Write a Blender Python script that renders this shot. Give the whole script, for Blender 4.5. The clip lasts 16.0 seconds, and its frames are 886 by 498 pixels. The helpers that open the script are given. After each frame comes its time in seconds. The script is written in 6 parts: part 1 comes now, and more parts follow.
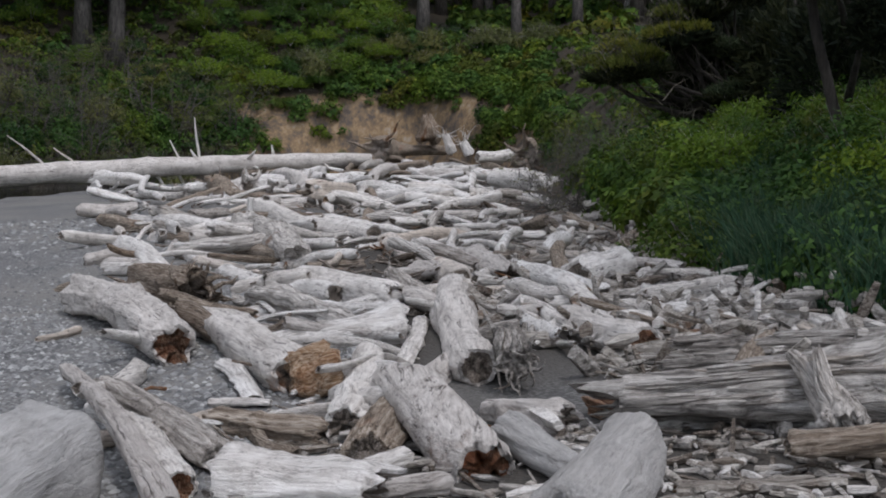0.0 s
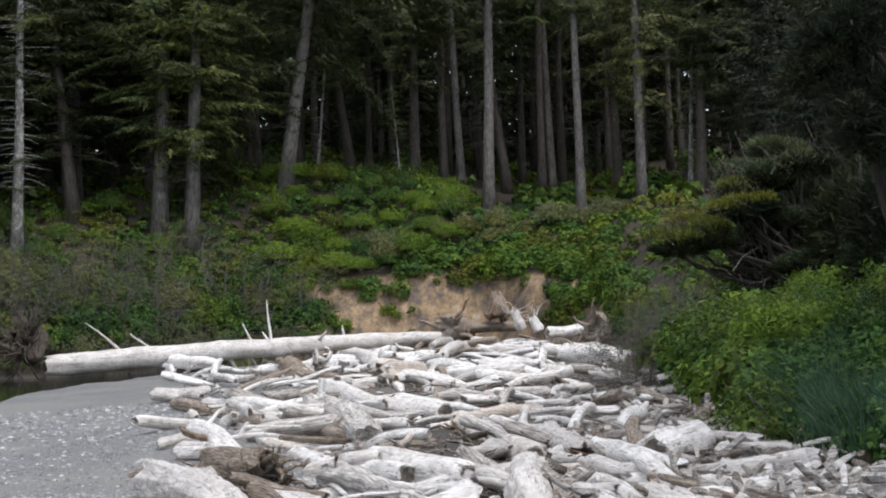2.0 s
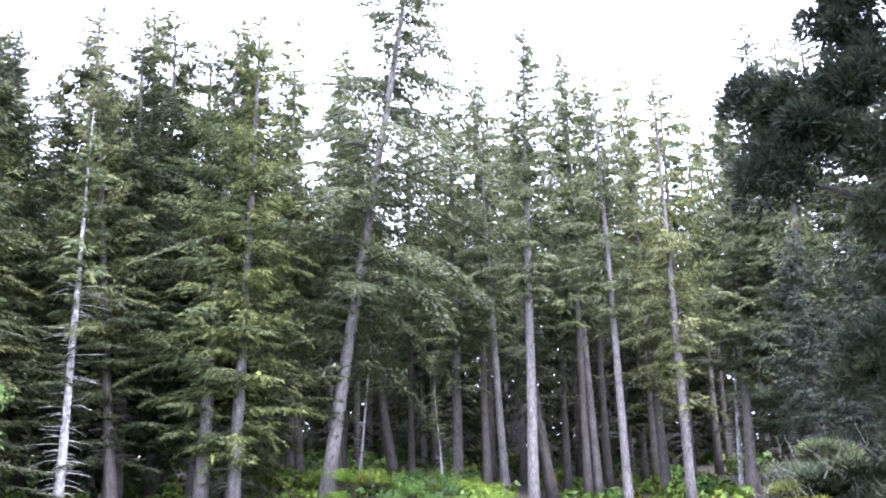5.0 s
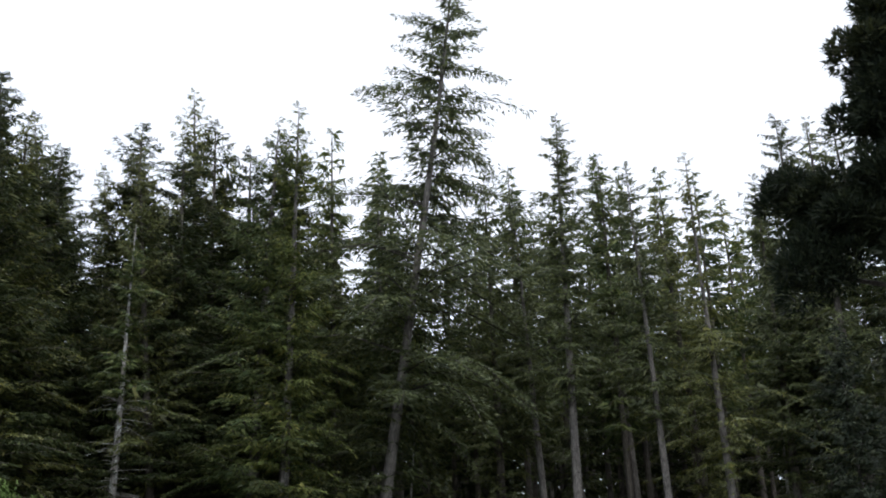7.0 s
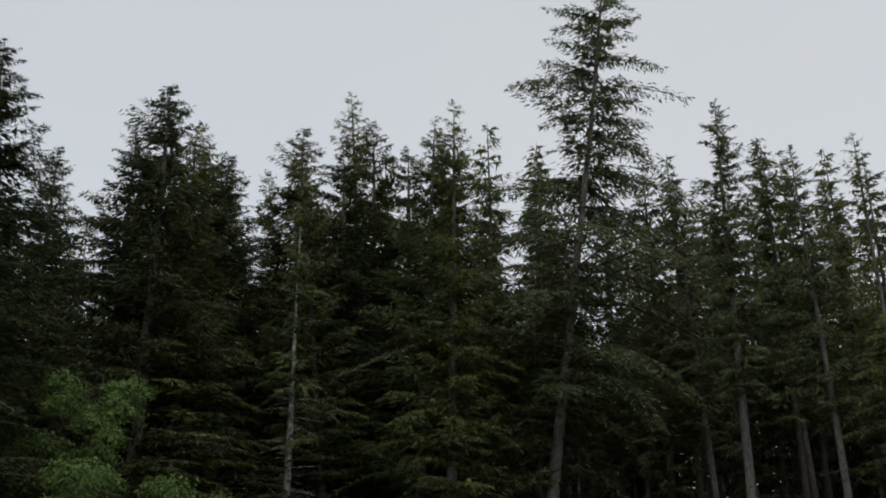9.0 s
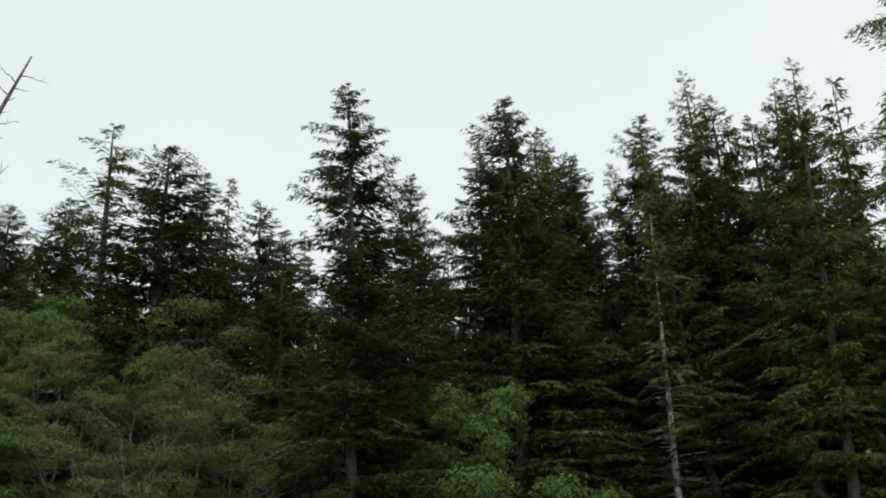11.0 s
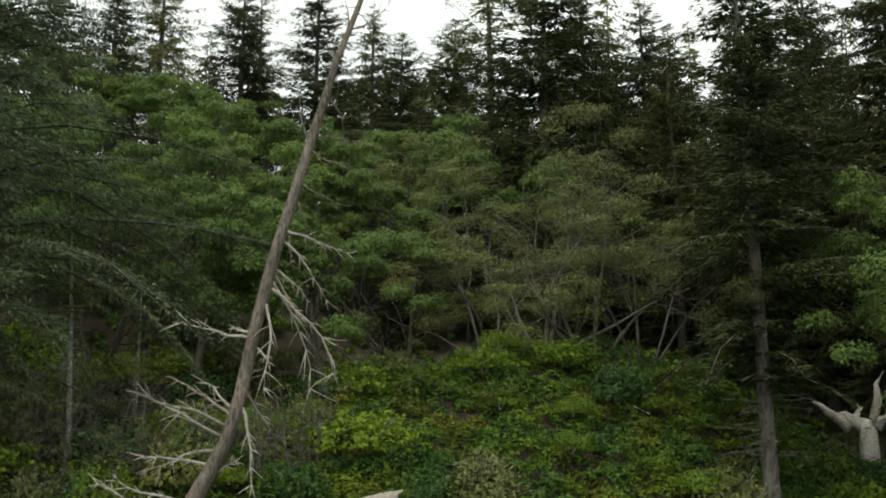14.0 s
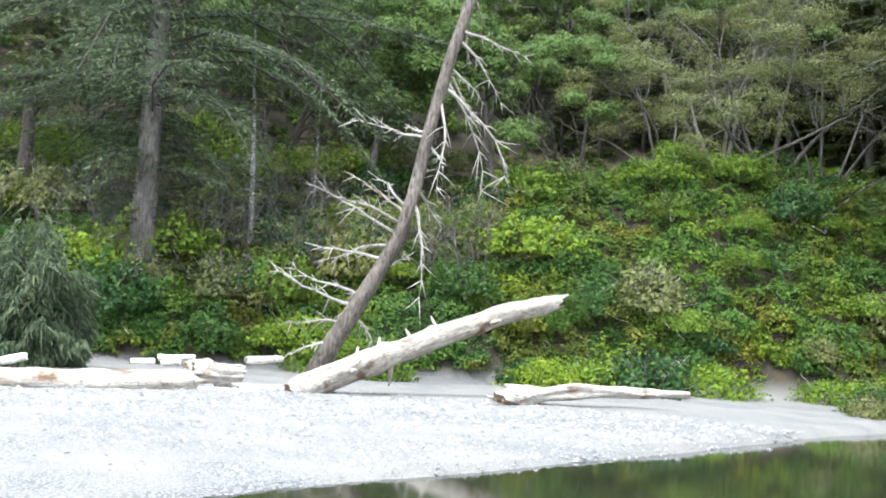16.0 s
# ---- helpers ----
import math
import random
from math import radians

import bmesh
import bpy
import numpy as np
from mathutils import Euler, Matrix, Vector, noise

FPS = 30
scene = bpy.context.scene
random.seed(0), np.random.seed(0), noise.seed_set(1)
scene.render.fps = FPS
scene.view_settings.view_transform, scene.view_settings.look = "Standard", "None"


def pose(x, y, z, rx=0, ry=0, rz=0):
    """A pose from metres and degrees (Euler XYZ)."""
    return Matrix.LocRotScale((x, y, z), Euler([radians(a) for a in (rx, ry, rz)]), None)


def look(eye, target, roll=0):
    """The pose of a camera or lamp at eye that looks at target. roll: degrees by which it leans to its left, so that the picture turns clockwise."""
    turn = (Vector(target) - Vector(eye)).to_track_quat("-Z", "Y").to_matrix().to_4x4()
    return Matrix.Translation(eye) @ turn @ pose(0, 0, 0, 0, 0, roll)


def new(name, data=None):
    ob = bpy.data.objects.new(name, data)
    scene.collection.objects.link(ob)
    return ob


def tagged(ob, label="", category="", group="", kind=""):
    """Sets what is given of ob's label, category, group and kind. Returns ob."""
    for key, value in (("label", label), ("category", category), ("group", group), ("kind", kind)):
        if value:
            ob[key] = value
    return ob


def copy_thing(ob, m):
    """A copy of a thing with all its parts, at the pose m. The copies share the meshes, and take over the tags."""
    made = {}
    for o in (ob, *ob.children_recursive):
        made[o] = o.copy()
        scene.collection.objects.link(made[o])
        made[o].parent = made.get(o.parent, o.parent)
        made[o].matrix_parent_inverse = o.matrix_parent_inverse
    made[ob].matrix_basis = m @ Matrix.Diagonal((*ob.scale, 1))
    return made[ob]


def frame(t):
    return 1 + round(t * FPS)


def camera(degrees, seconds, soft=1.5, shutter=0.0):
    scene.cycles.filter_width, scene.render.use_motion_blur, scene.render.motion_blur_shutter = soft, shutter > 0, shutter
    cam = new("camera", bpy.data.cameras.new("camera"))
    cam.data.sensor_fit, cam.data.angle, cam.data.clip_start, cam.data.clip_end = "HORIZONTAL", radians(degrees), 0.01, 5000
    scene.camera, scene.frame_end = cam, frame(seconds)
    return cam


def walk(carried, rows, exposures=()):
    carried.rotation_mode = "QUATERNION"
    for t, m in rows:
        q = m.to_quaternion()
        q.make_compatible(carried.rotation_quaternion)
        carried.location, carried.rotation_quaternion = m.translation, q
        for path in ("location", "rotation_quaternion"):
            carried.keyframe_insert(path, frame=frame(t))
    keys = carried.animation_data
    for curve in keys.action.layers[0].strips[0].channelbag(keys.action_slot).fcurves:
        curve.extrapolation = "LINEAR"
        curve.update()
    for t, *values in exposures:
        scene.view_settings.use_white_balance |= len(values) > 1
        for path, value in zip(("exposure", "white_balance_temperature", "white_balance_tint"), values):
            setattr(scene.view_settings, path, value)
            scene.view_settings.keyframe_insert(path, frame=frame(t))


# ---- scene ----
cam = camera(41.72, 16.0, soft=1.9)
PATH = [
    (0.0, pose(0, 0, 1.8, 90 + -4.90, 0.08, -0.00)),
    (0.5, pose(0, 0, 1.8, 90 + -3.97, 1.25, 0.25)),
    (1.0, pose(0, 0, 1.8, 90 + -1.36, 0.99, 1.49)),
    (1.5, pose(0, 0, 1.8, 90 + 0.53, 0.82, 2.03)),
    (2.0, pose(0, 0, 1.8, 90 + 3.86, 1.50, 3.41)),
    (2.5, pose(0, 0, 1.8, 90 + 5.88, 0.75, 4.22)),
    (3.0, pose(0, 0, 1.8, 90 + 9.99, 1.15, 4.41)),
    (3.5, pose(0, 0, 1.8, 90 + 12.40, 1.83, 5.07)),
    (4.0, pose(0, 0, 1.8, 90 + 13.56, 1.76, 3.90)),
    (4.5, pose(0, 0, 1.8, 90 + 16.43, 1.90, 4.74)),
    (4.7, pose(0, 0, 1.8, 90 + 17.57, 1.62, 5.05)),
    (6.8, pose(0, 0, 1.8, 90 + 23.03, 2.27, 8.48)),
    (7.0, pose(0, 0, 1.8, 90 + 24.09, 2.19, 7.92)),
    (7.5, pose(0, 0, 1.8, 90 + 26.90, 2.21, 7.93)),
    (8.0, pose(0, 0, 1.8, 90 + 27.66, 2.10, 9.08)),
    (8.2, pose(0, 0, 1.8, 90 + 26.30, 1.74, 10.24)),
    (10.3, pose(0, 0, 1.8, 90 + 23.06, 1.06, 28.09)),
    (10.5, pose(0, 0, 1.8, 90 + 23.19, 1.19, 30.53)),
    (11.0, pose(0, 0, 1.8, 90 + 24.07, 1.52, 35.12)),
    (11.5, pose(0, 0, 1.8, 90 + 22.96, 1.56, 40.11)),
    (12.0, pose(0, 0, 1.8, 90 + 22.24, 1.42, 43.77)),
    (12.5, pose(0, 0, 1.8, 90 + 20.97, 1.46, 48.99)),
    (13.0, pose(0, 0, 1.8, 90 + 19.15, 2.00, 51.32)),
    (13.5, pose(0, 0, 1.8, 90 + 16.92, 1.33, 51.77)),
    (14.0, pose(0, 0, 1.8, 90 + 14.52, 0.12, 54.81)),
    (14.5, pose(0, 0, 1.8, 90 + 11.97, 0.03, 57.99)),
    (15.0, pose(0, 0, 1.8, 90 + 9.75, -0.63, 59.58)),
    (15.5, pose(0, 0, 1.8, 90 + 6.29, -1.64, 62.56)),
    (16.0, pose(0, 0, 1.8, 90 + 4.65, -3.90, 62.73)),
]
EXPOSURES = [
    (0.0, 0.02, 6200, 15),
    (1.0, 0.32, 6150, 15),
    (2.0, 0.8, 6250, 13),
    (2.5, 1.56, 6200, 14),
    (3.0, 2.25, 5550, 27),
    (3.5, 3.2, 5350, 31),
    (4.5, 3.4, 5400, 33),
    (7.0, 0.68, 6250, 11),
    (7.5, -0.24, 5750, 14),
    (8.0, -0.58, 6050, 13),
    (10.5, 0.15, 6800, 3),
    (11.0, 0.15, 6800, 4),
    (11.5, 0.05, 6850, 8),
    (12.5, -0.02, 6950, 9),
    (13.0, 0.1, 7050, 9),
    (13.5, 0.36, 7250, 8),
    (14.0, 0.65, 7350, 0),
    (14.5, 2.1, 6900, -6),
    (15.0, 2.4, 6450, 4),
    (16.0, 2.3, 6150, 8),
]
walk(cam, PATH, EXPOSURES)

# ---- world, sun ----
world = bpy.data.worlds.new("overcast")
scene.world = world
world.use_nodes = True
wn, wl = world.node_tree.nodes, world.node_tree.links
wn.clear()
w_out = wn.new("ShaderNodeOutputWorld")
w_sky = wn.new("ShaderNodeTexSky")
w_sky.sky_type = "NISHITA"
w_sky.sun_disc = False
w_sky.sun_elevation, w_sky.sun_rotation = radians(62), radians(145)
w_blue = wn.new("ShaderNodeBackground")
w_blue.inputs["Strength"].default_value = 0.05
w_cloud = wn.new("ShaderNodeBackground")
w_cloud.inputs["Strength"].default_value = 0.72
w_co = wn.new("ShaderNodeTexCoord")
w_noise = wn.new("ShaderNodeTexNoise")
w_noise.inputs["Scale"].default_value = 1.6
w_noise.inputs["Detail"].default_value = 4
w_ramp = wn.new("ShaderNodeValToRGB")
w_ramp.color_ramp.elements[0].position, w_ramp.color_ramp.elements[0].color = 0.3, (0.9, 0.94, 0.97, 1)
w_ramp.color_ramp.elements[1].position, w_ramp.color_ramp.elements[1].color = 0.7, (1.0, 1.0, 1.0, 1)
w_add = wn.new("ShaderNodeAddShader")
wl.new(w_co.outputs["Generated"], w_noise.inputs["Vector"])
wl.new(w_noise.outputs["Fac"], w_ramp.inputs["Fac"])
wl.new(w_ramp.outputs["Color"], w_cloud.inputs["Color"])
wl.new(w_sky.outputs["Color"], w_blue.inputs["Color"])
wl.new(w_blue.outputs["Background"], w_add.inputs[0])
wl.new(w_cloud.outputs["Background"], w_add.inputs[1])
wl.new(w_add.outputs["Shader"], w_out.inputs["Surface"])

sun = new("sun", bpy.data.lights.new("sun", "SUN"))
sun.data.energy, sun.data.angle, sun.data.color = 1.15, radians(15), (1.0, 0.97, 0.92)
sun.matrix_world = look((0, 0, 60), (-18, 26, 0))


# ---- materials ----
def shader(name, rough=0.8):
    """A node material: the material, its nodes, a linking function and its principled shader."""
    m = bpy.data.materials.new(name)
    m.use_nodes = True
    nodes = m.node_tree.nodes
    b = nodes["Principled BSDF"]
    b.inputs["Roughness"].default_value = rough
    return m, nodes, m.node_tree.links.new, b


def ramp(nodes, link, source, stops):
    r = nodes.new("ShaderNodeValToRGB")
    while len(r.color_ramp.elements) < len(stops):
        r.color_ramp.elements.new(0.5)
    for e, (p, c) in zip(r.color_ramp.elements, stops):
        e.position, e.color = p, (*c, 1)
    link(source, r.inputs["Fac"])
    return r.outputs["Color"]


def texture(nodes, link, where, size, scale, detail=4, kind="noise", rough=0.55):
    """A noise or cell texture at a stretched place; its factor."""
    mp = nodes.new("ShaderNodeMapping")
    mp.inputs["Scale"].default_value = size
    link(where, mp.inputs["Vector"])
    if kind == "noise":
        n = nodes.new("ShaderNodeTexNoise")
        n.inputs["Detail"].default_value = detail
        n.inputs["Roughness"].default_value = rough
        out = n.outputs["Fac"]
    else:
        n = nodes.new("ShaderNodeTexVoronoi")
        out = n.outputs["Distance"]
    n.inputs["Scale"].default_value = scale
    link(mp.outputs["Vector"], n.inputs["Vector"])
    return out


def mixed(nodes, link, fac, a, b, how="MIX"):
    x = nodes.new("ShaderNodeMix")
    x.data_type, x.blend_type = "RGBA", how
    for v, socket in ((fac, x.inputs["Factor"]), (a, x.inputs["A"]), (b, x.inputs["B"])):
        if isinstance(v, float):
            socket.default_value = v
        elif isinstance(v, tuple):
            socket.default_value = (*v, 1)
        else:
            link(v, socket)
    return x.outputs["Result"]


def relief(nodes, link, b, height, strength, depth):
    bump = nodes.new("ShaderNodeBump")
    bump.inputs["Strength"].default_value, bump.inputs["Distance"].default_value = strength, depth
    link(height, bump.inputs["Height"])
    link(bump.outputs["Normal"], b.inputs["Normal"])


def wood(name, dark, mid, pale, rot=(0.2, 0.09, 0.035), rot_from=0.66, grain=1.0, worn=1.0):
    """Weathered wood with grain along the piece's own x axis, checks in patches and flaked spots."""
    m, nodes, link, b = shader(name, 0.85)
    co = nodes.new("ShaderNodeTexCoord").outputs["Object"]
    sway = nodes.new("ShaderNodeTexNoise")
    sway.inputs["Scale"].default_value, sway.inputs["Detail"].default_value = 2.6, 3
    link(co, sway.inputs["Vector"])
    warp = nodes.new("ShaderNodeVectorMath")
    warp.operation = "MULTIPLY_ADD"
    link(sway.outputs["Color"], warp.inputs[0])
    warp.inputs[1].default_value = (0.3, 0.1, 0.1)
    link(co, warp.inputs[2])
    co = warp.outputs["Vector"]
    fine = texture(nodes, link, co, (0.8, 26, 26), 1.6 * grain, 6, rough=0.7)
    crack = texture(nodes, link, co, (0.32, 19, 19), 1.4 * grain, 5, rough=0.72)
    blotch = texture(nodes, link, co, (1, 1.6, 1.6), 1.7, 5, rough=0.62)
    col = ramp(nodes, link, fine, [(0.26, dark), (0.45, mid), (0.62, pale)])
    wash = ramp(nodes, link, blotch, [(0.3, (0.6, 0.58, 0.56)), (0.45, (0.94, 0.93, 0.92)), (0.6, (1.12, 1.12, 1.12))])
    col = mixed(nodes, link, 0.8 * worn, col, wash, "MULTIPLY")
    flake = texture(nodes, link, co, (0.7, 1, 1), 9, 6, rough=0.75)
    col = mixed(nodes, link, 0.85 * worn, col, ramp(nodes, link, flake, [(0.34, (0.34, 0.31, 0.29)), (0.42, (0.86, 0.84, 0.82)), (0.54, (1.06, 1.06, 1.05))]), "MULTIPLY")
    line = ramp(nodes, link, crack, [(0.34, (0.05, 0.045, 0.04)), (0.39, (0.42, 0.4, 0.38)), (0.43, (1.0, 1.0, 1.0))])
    where = texture(nodes, link, co, (0.8, 1.5, 1.5), 2.3, 3)
    some = ramp(nodes, link, where, [(0.38, (0.3 * worn,) * 3), (0.55, (worn,) * 3)])
    col = mixed(nodes, link, some, col, mixed(nodes, link, 1.0, col, line, "MULTIPLY"))
    brown = texture(nodes, link, co, (1, 1.3, 1.3), 0.9, 6, rough=0.65)
    mask = ramp(nodes, link, brown, [(rot_from, (0.0, 0.0, 0.0)), (rot_from + 0.1, (1.0, 1.0, 1.0))])
    col = mixed(nodes, link, mask, col, mixed(nodes, link, 0.75, rot, ramp(nodes, link, fine, [(0.3, (0.3, 0.3, 0.3)), (0.65, (1.7, 1.7, 1.7))]), "MULTIPLY"))
    info = nodes.new("ShaderNodeObjectInfo").outputs["Random"]
    tint = ramp(nodes, link, info, [(0.0, (0.66, 0.63, 0.61)), (0.3, (0.97, 0.95, 0.93)), (0.85, (1.0, 1.0, 1.0)), (1.0, (0.8, 0.72, 0.64))])
    col = mixed(nodes, link, 1.0, col, tint, "MULTIPLY")
    link(col, b.inputs["Base Color"])
    h = mixed(nodes, link, 0.4, mixed(nodes, link, 0.5, fine, crack), flake)
    relief(nodes, link, b, h, 1.0, 0.085)
    return m


def leafage(name, stops, patch=None, rough=0.6, through_light=0.25, gloss=0.15, kinds=None):
    """Leaves whose colour varies from leaf to leaf and, by patch, over the ground."""
    m, nodes, link, b = shader(name, rough)
    b.inputs["Specular IOR Level"].default_value = gloss
    isle = nodes.new("ShaderNodeNewGeometry")
    col = ramp(nodes, link, isle.outputs["Random Per Island"], stops)
    if patch:
        n = texture(nodes, link, isle.outputs["Position"], (1, 1, 1), patch[0], 3)
        col = mixed(nodes, link, 1.0, col, ramp(nodes, link, n, patch[1]), "MULTIPLY")
    if kinds:
        cell = nodes.new("ShaderNodeTexVoronoi")
        cell.inputs["Scale"].default_value = kinds[0]
        wob = nodes.new("ShaderNodeTexNoise")
        wob.inputs["Scale"].default_value = 1.6
        shift = nodes.new("ShaderNodeVectorMath")
        shift.operation = "MULTIPLY_ADD"
        shift.inputs[1].default_value = (1.2, 1.2, 1.2)
        link(wob.outputs["Color"], shift.inputs[0])
        link(isle.outputs["Position"], shift.inputs[2])
        link(shift.outputs["Vector"], cell.inputs["Vector"])
        pick = nodes.new("ShaderNodeSeparateColor")
        link(cell.outputs["Color"], pick.inputs["Color"])
        col = mixed(nodes, link, 1.0, col, ramp(nodes, link, pick.outputs["Red"], kinds[1]), "MULTIPLY")
    info = nodes.new("ShaderNodeObjectInfo").outputs["Random"]
    tint = ramp(nodes, link, info, [(0.0, (0.75, 0.78, 0.75)), (0.5, (1.0, 1.0, 1.0)), (1.0, (1.2, 1.1, 0.8))])
    col = mixed(nodes, link, 1.0, col, tint, "MULTIPLY")
    link(col, b.inputs["Base Color"])
    if through_light:
        t = nodes.new("ShaderNodeBsdfTranslucent")
        link(col, t.inputs["Color"])
        mix = nodes.new("ShaderNodeMixShader")
        mix.inputs["Fac"].default_value = through_light
        link(b.outputs["BSDF"], mix.inputs[1])
        link(t.outputs["BSDF"], mix.inputs[2])
        link(mix.outputs["Shader"], nodes["Material Output"].inputs["Surface"])
    return m


def bark(name, dark, pale, lichen=0.0):
    m, nodes, link, b = shader(name, 0.9)
    co = nodes.new("ShaderNodeTexCoord").outputs["Object"]
    plates = texture(nodes, link, co, (7, 7, 1.6), 1.5, 5, rough=0.7)
    blot = texture(nodes, link, co, (1, 1, 0.5), 1.1, 4)
    col = ramp(nodes, link, plates, [(0.33, dark), (0.62, pale)])
    col = mixed(nodes, link, 0.8, col, ramp(nodes, link, blot, [(0.35, (0.5, 0.5, 0.5)), (0.65, (1.0, 1.0, 1.0))]), "MULTIPLY")
    if lichen:
        spots = texture(nodes, link, co, (2.2, 2.2, 1.4), 1.8, 5, rough=0.7)
        mask = ramp(nodes, link, spots, [(0.62 - lichen, (0.0, 0.0, 0.0)), (0.7 - lichen, (1.0, 1.0, 1.0))])
        col = mixed(nodes, link, mask, col, (0.42, 0.43, 0.4))
    link(col, b.inputs["Base Color"])
    relief(nodes, link, b, plates, 1.0, 0.06)
    return m


DRIFT = wood("bleached_driftwood", (0.34, 0.32, 0.3), (0.76, 0.735, 0.7), (0.93, 0.91, 0.88), rot_from=0.66, worn=0.85)
DRIFT_SMOOTH = wood("smooth_grey_driftwood", (0.33, 0.325, 0.315), (0.45, 0.44, 0.425), (0.55, 0.54, 0.52), rot_from=0.8, worn=0.35)
DRIFT_BROWN = wood("brown_driftwood", (0.04, 0.032, 0.025), (0.22, 0.17, 0.125), (0.5, 0.44, 0.37), rot_from=0.58)
DRIFT_SPLIT = wood("splintered_driftwood", (0.03, 0.027, 0.024), (0.4, 0.375, 0.345), (0.76, 0.73, 0.69), rot_from=0.66, grain=0.7)
ROT = wood("rotten_heartwood", (0.04, 0.025, 0.017), (0.31, 0.185, 0.095), (0.6, 0.48, 0.36), rot=(0.25, 0.105, 0.036), rot_from=0.56, grain=1.6)
RUST = wood("rust_red_rotten_wood", (0.03, 0.013, 0.008), (0.21, 0.09, 0.042), (0.5, 0.36, 0.25), rot=(0.25, 0.085, 0.028), rot_from=0.5, grain=1.8)
LITTER = wood("dark_beach_litter", (0.035, 0.028, 0.022), (0.15, 0.12, 0.095), (0.42, 0.38, 0.33), rot_from=0.56)
DRIFT_WORN = wood("worn_tan_driftwood", (0.1, 0.085, 0.07), (0.4, 0.37, 0.33), (0.66, 0.63, 0.58), rot=(0.16, 0.1, 0.06), rot_from=0.56)
DRIFT_SHRED = wood("shredded_grey_log", (0.022, 0.02, 0.018), (0.27, 0.255, 0.235), (0.6, 0.575, 0.54), rot_from=0.66, grain=0.6)
END = wood("checked_end_grain", (0.04, 0.032, 0.026), (0.24, 0.2, 0.165), (0.52, 0.47, 0.42), rot_from=0.6, grain=2.5)
GREY_WOOD = wood("dead_grey_twigs", (0.2, 0.19, 0.17), (0.4, 0.38, 0.35), (0.55, 0.53, 0.5), rot_from=0.8)
BARK_MID = bark("dull_spruce_bark", (0.03, 0.025, 0.02), (0.125, 0.108, 0.09))
# bark copy for limbs and shore spruces, darkened to hold their shade
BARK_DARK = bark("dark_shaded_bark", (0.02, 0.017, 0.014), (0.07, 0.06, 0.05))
BARK = bark("spruce_bark", (0.048, 0.042, 0.037), (0.205, 0.186, 0.166))
EARTH = bark("root_bound_earth", (0.02, 0.016, 0.012), (0.16, 0.125, 0.095), 0.0)
BARK_PALE = bark("pale_lichened_bark", (0.1, 0.09, 0.08), (0.34, 0.32, 0.29), 0.1)
BARK_SNAG = bark("flaking_snag_bark", (0.03, 0.022, 0.017), (0.225, 0.19, 0.16))
NEEDLES = leafage("spruce_needles", [(0.0, (0.017, 0.025, 0.01)), (0.5, (0.036, 0.048, 0.018)), (0.85, (0.062, 0.076, 0.026)), (1.0, (0.1, 0.1, 0.036))], rough=0.55)
NEEDLES_MID = leafage("grey_green_spruce_needles", [(0.0, (0.044, 0.056, 0.023)), (0.5, (0.09, 0.11, 0.042)), (0.85, (0.14, 0.162, 0.056)), (1.0, (0.2, 0.205, 0.07))], rough=0.55, through_light=0.35, gloss=0.5)
NEEDLES_LIGHT = leafage("spruce_needles_light", [(0.0, (0.04, 0.06, 0.024)), (0.5, (0.085, 0.112, 0.042)), (0.9, (0.14, 0.165, 0.058)), (1.0, (0.2, 0.2, 0.075))], rough=0.55, through_light=0.35)
NEEDLES_COOL = leafage("cool_green_spruce_needles", [(0.0, (0.038, 0.056, 0.034)), (0.5, (0.078, 0.108, 0.06)), (0.85, (0.125, 0.158, 0.084)), (1.0, (0.18, 0.21, 0.105))], rough=0.55, through_light=0.3)
# dark copy of the needles, with shade put into the colour
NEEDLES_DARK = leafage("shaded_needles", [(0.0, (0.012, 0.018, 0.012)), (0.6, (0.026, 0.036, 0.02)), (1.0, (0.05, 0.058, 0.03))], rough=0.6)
ALDER = leafage("alder_leaves", [(0.0, (0.066, 0.11, 0.03)), (0.5, (0.11, 0.178, 0.05)), (1.0, (0.17, 0.232, 0.074))], through_light=0.3)
ALDER_DULL = leafage("budding_alder_leaves", [(0.0, (0.088, 0.1, 0.036)), (0.5, (0.138, 0.158, 0.058)), (1.0, (0.205, 0.212, 0.095))])
UNDER = leafage("bank_leaves", [(0.0, (0.032, 0.062, 0.015)), (0.45, (0.07, 0.132, 0.026)), (0.85, (0.108, 0.178, 0.035)), (1.0, (0.14, 0.195, 0.045))],
                patch=(0.3, [(0.35, (0.8, 0.82, 0.85)), (0.5, (1.0, 1.0, 1.0)), (0.65, (1.25, 1.15, 0.85))]),
                kinds=(0.6, [(0.0, (0.6, 0.78, 0.95)), (0.22, (0.9, 1.0, 1.0)), (0.42, (1.35, 1.18, 0.7)), (0.58, (0.75, 0.92, 1.3)), (0.74, (1.1, 1.1, 0.85)), (0.86, (1.4, 0.88, 0.85)), (1.0, (0.65, 0.7, 0.7))]))
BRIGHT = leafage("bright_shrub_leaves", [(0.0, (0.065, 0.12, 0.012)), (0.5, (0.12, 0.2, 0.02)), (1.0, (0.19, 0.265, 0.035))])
SALAL = leafage("salal_leaves", [(0.0, (0.015, 0.045, 0.014)), (0.5, (0.035, 0.085, 0.024)), (1.0, (0.07, 0.13, 0.035))], rough=0.4)
GRASS = leafage("dune_grass", [(0.0, (0.035, 0.085, 0.045)), (0.6, (0.065, 0.135, 0.075)), (1.0, (0.13, 0.18, 0.1))])
MOSS = leafage("yellow_green_crown", [(0.0, (0.07, 0.09, 0.02)), (0.5, (0.155, 0.18, 0.036)), (1.0, (0.25, 0.25, 0.06))])
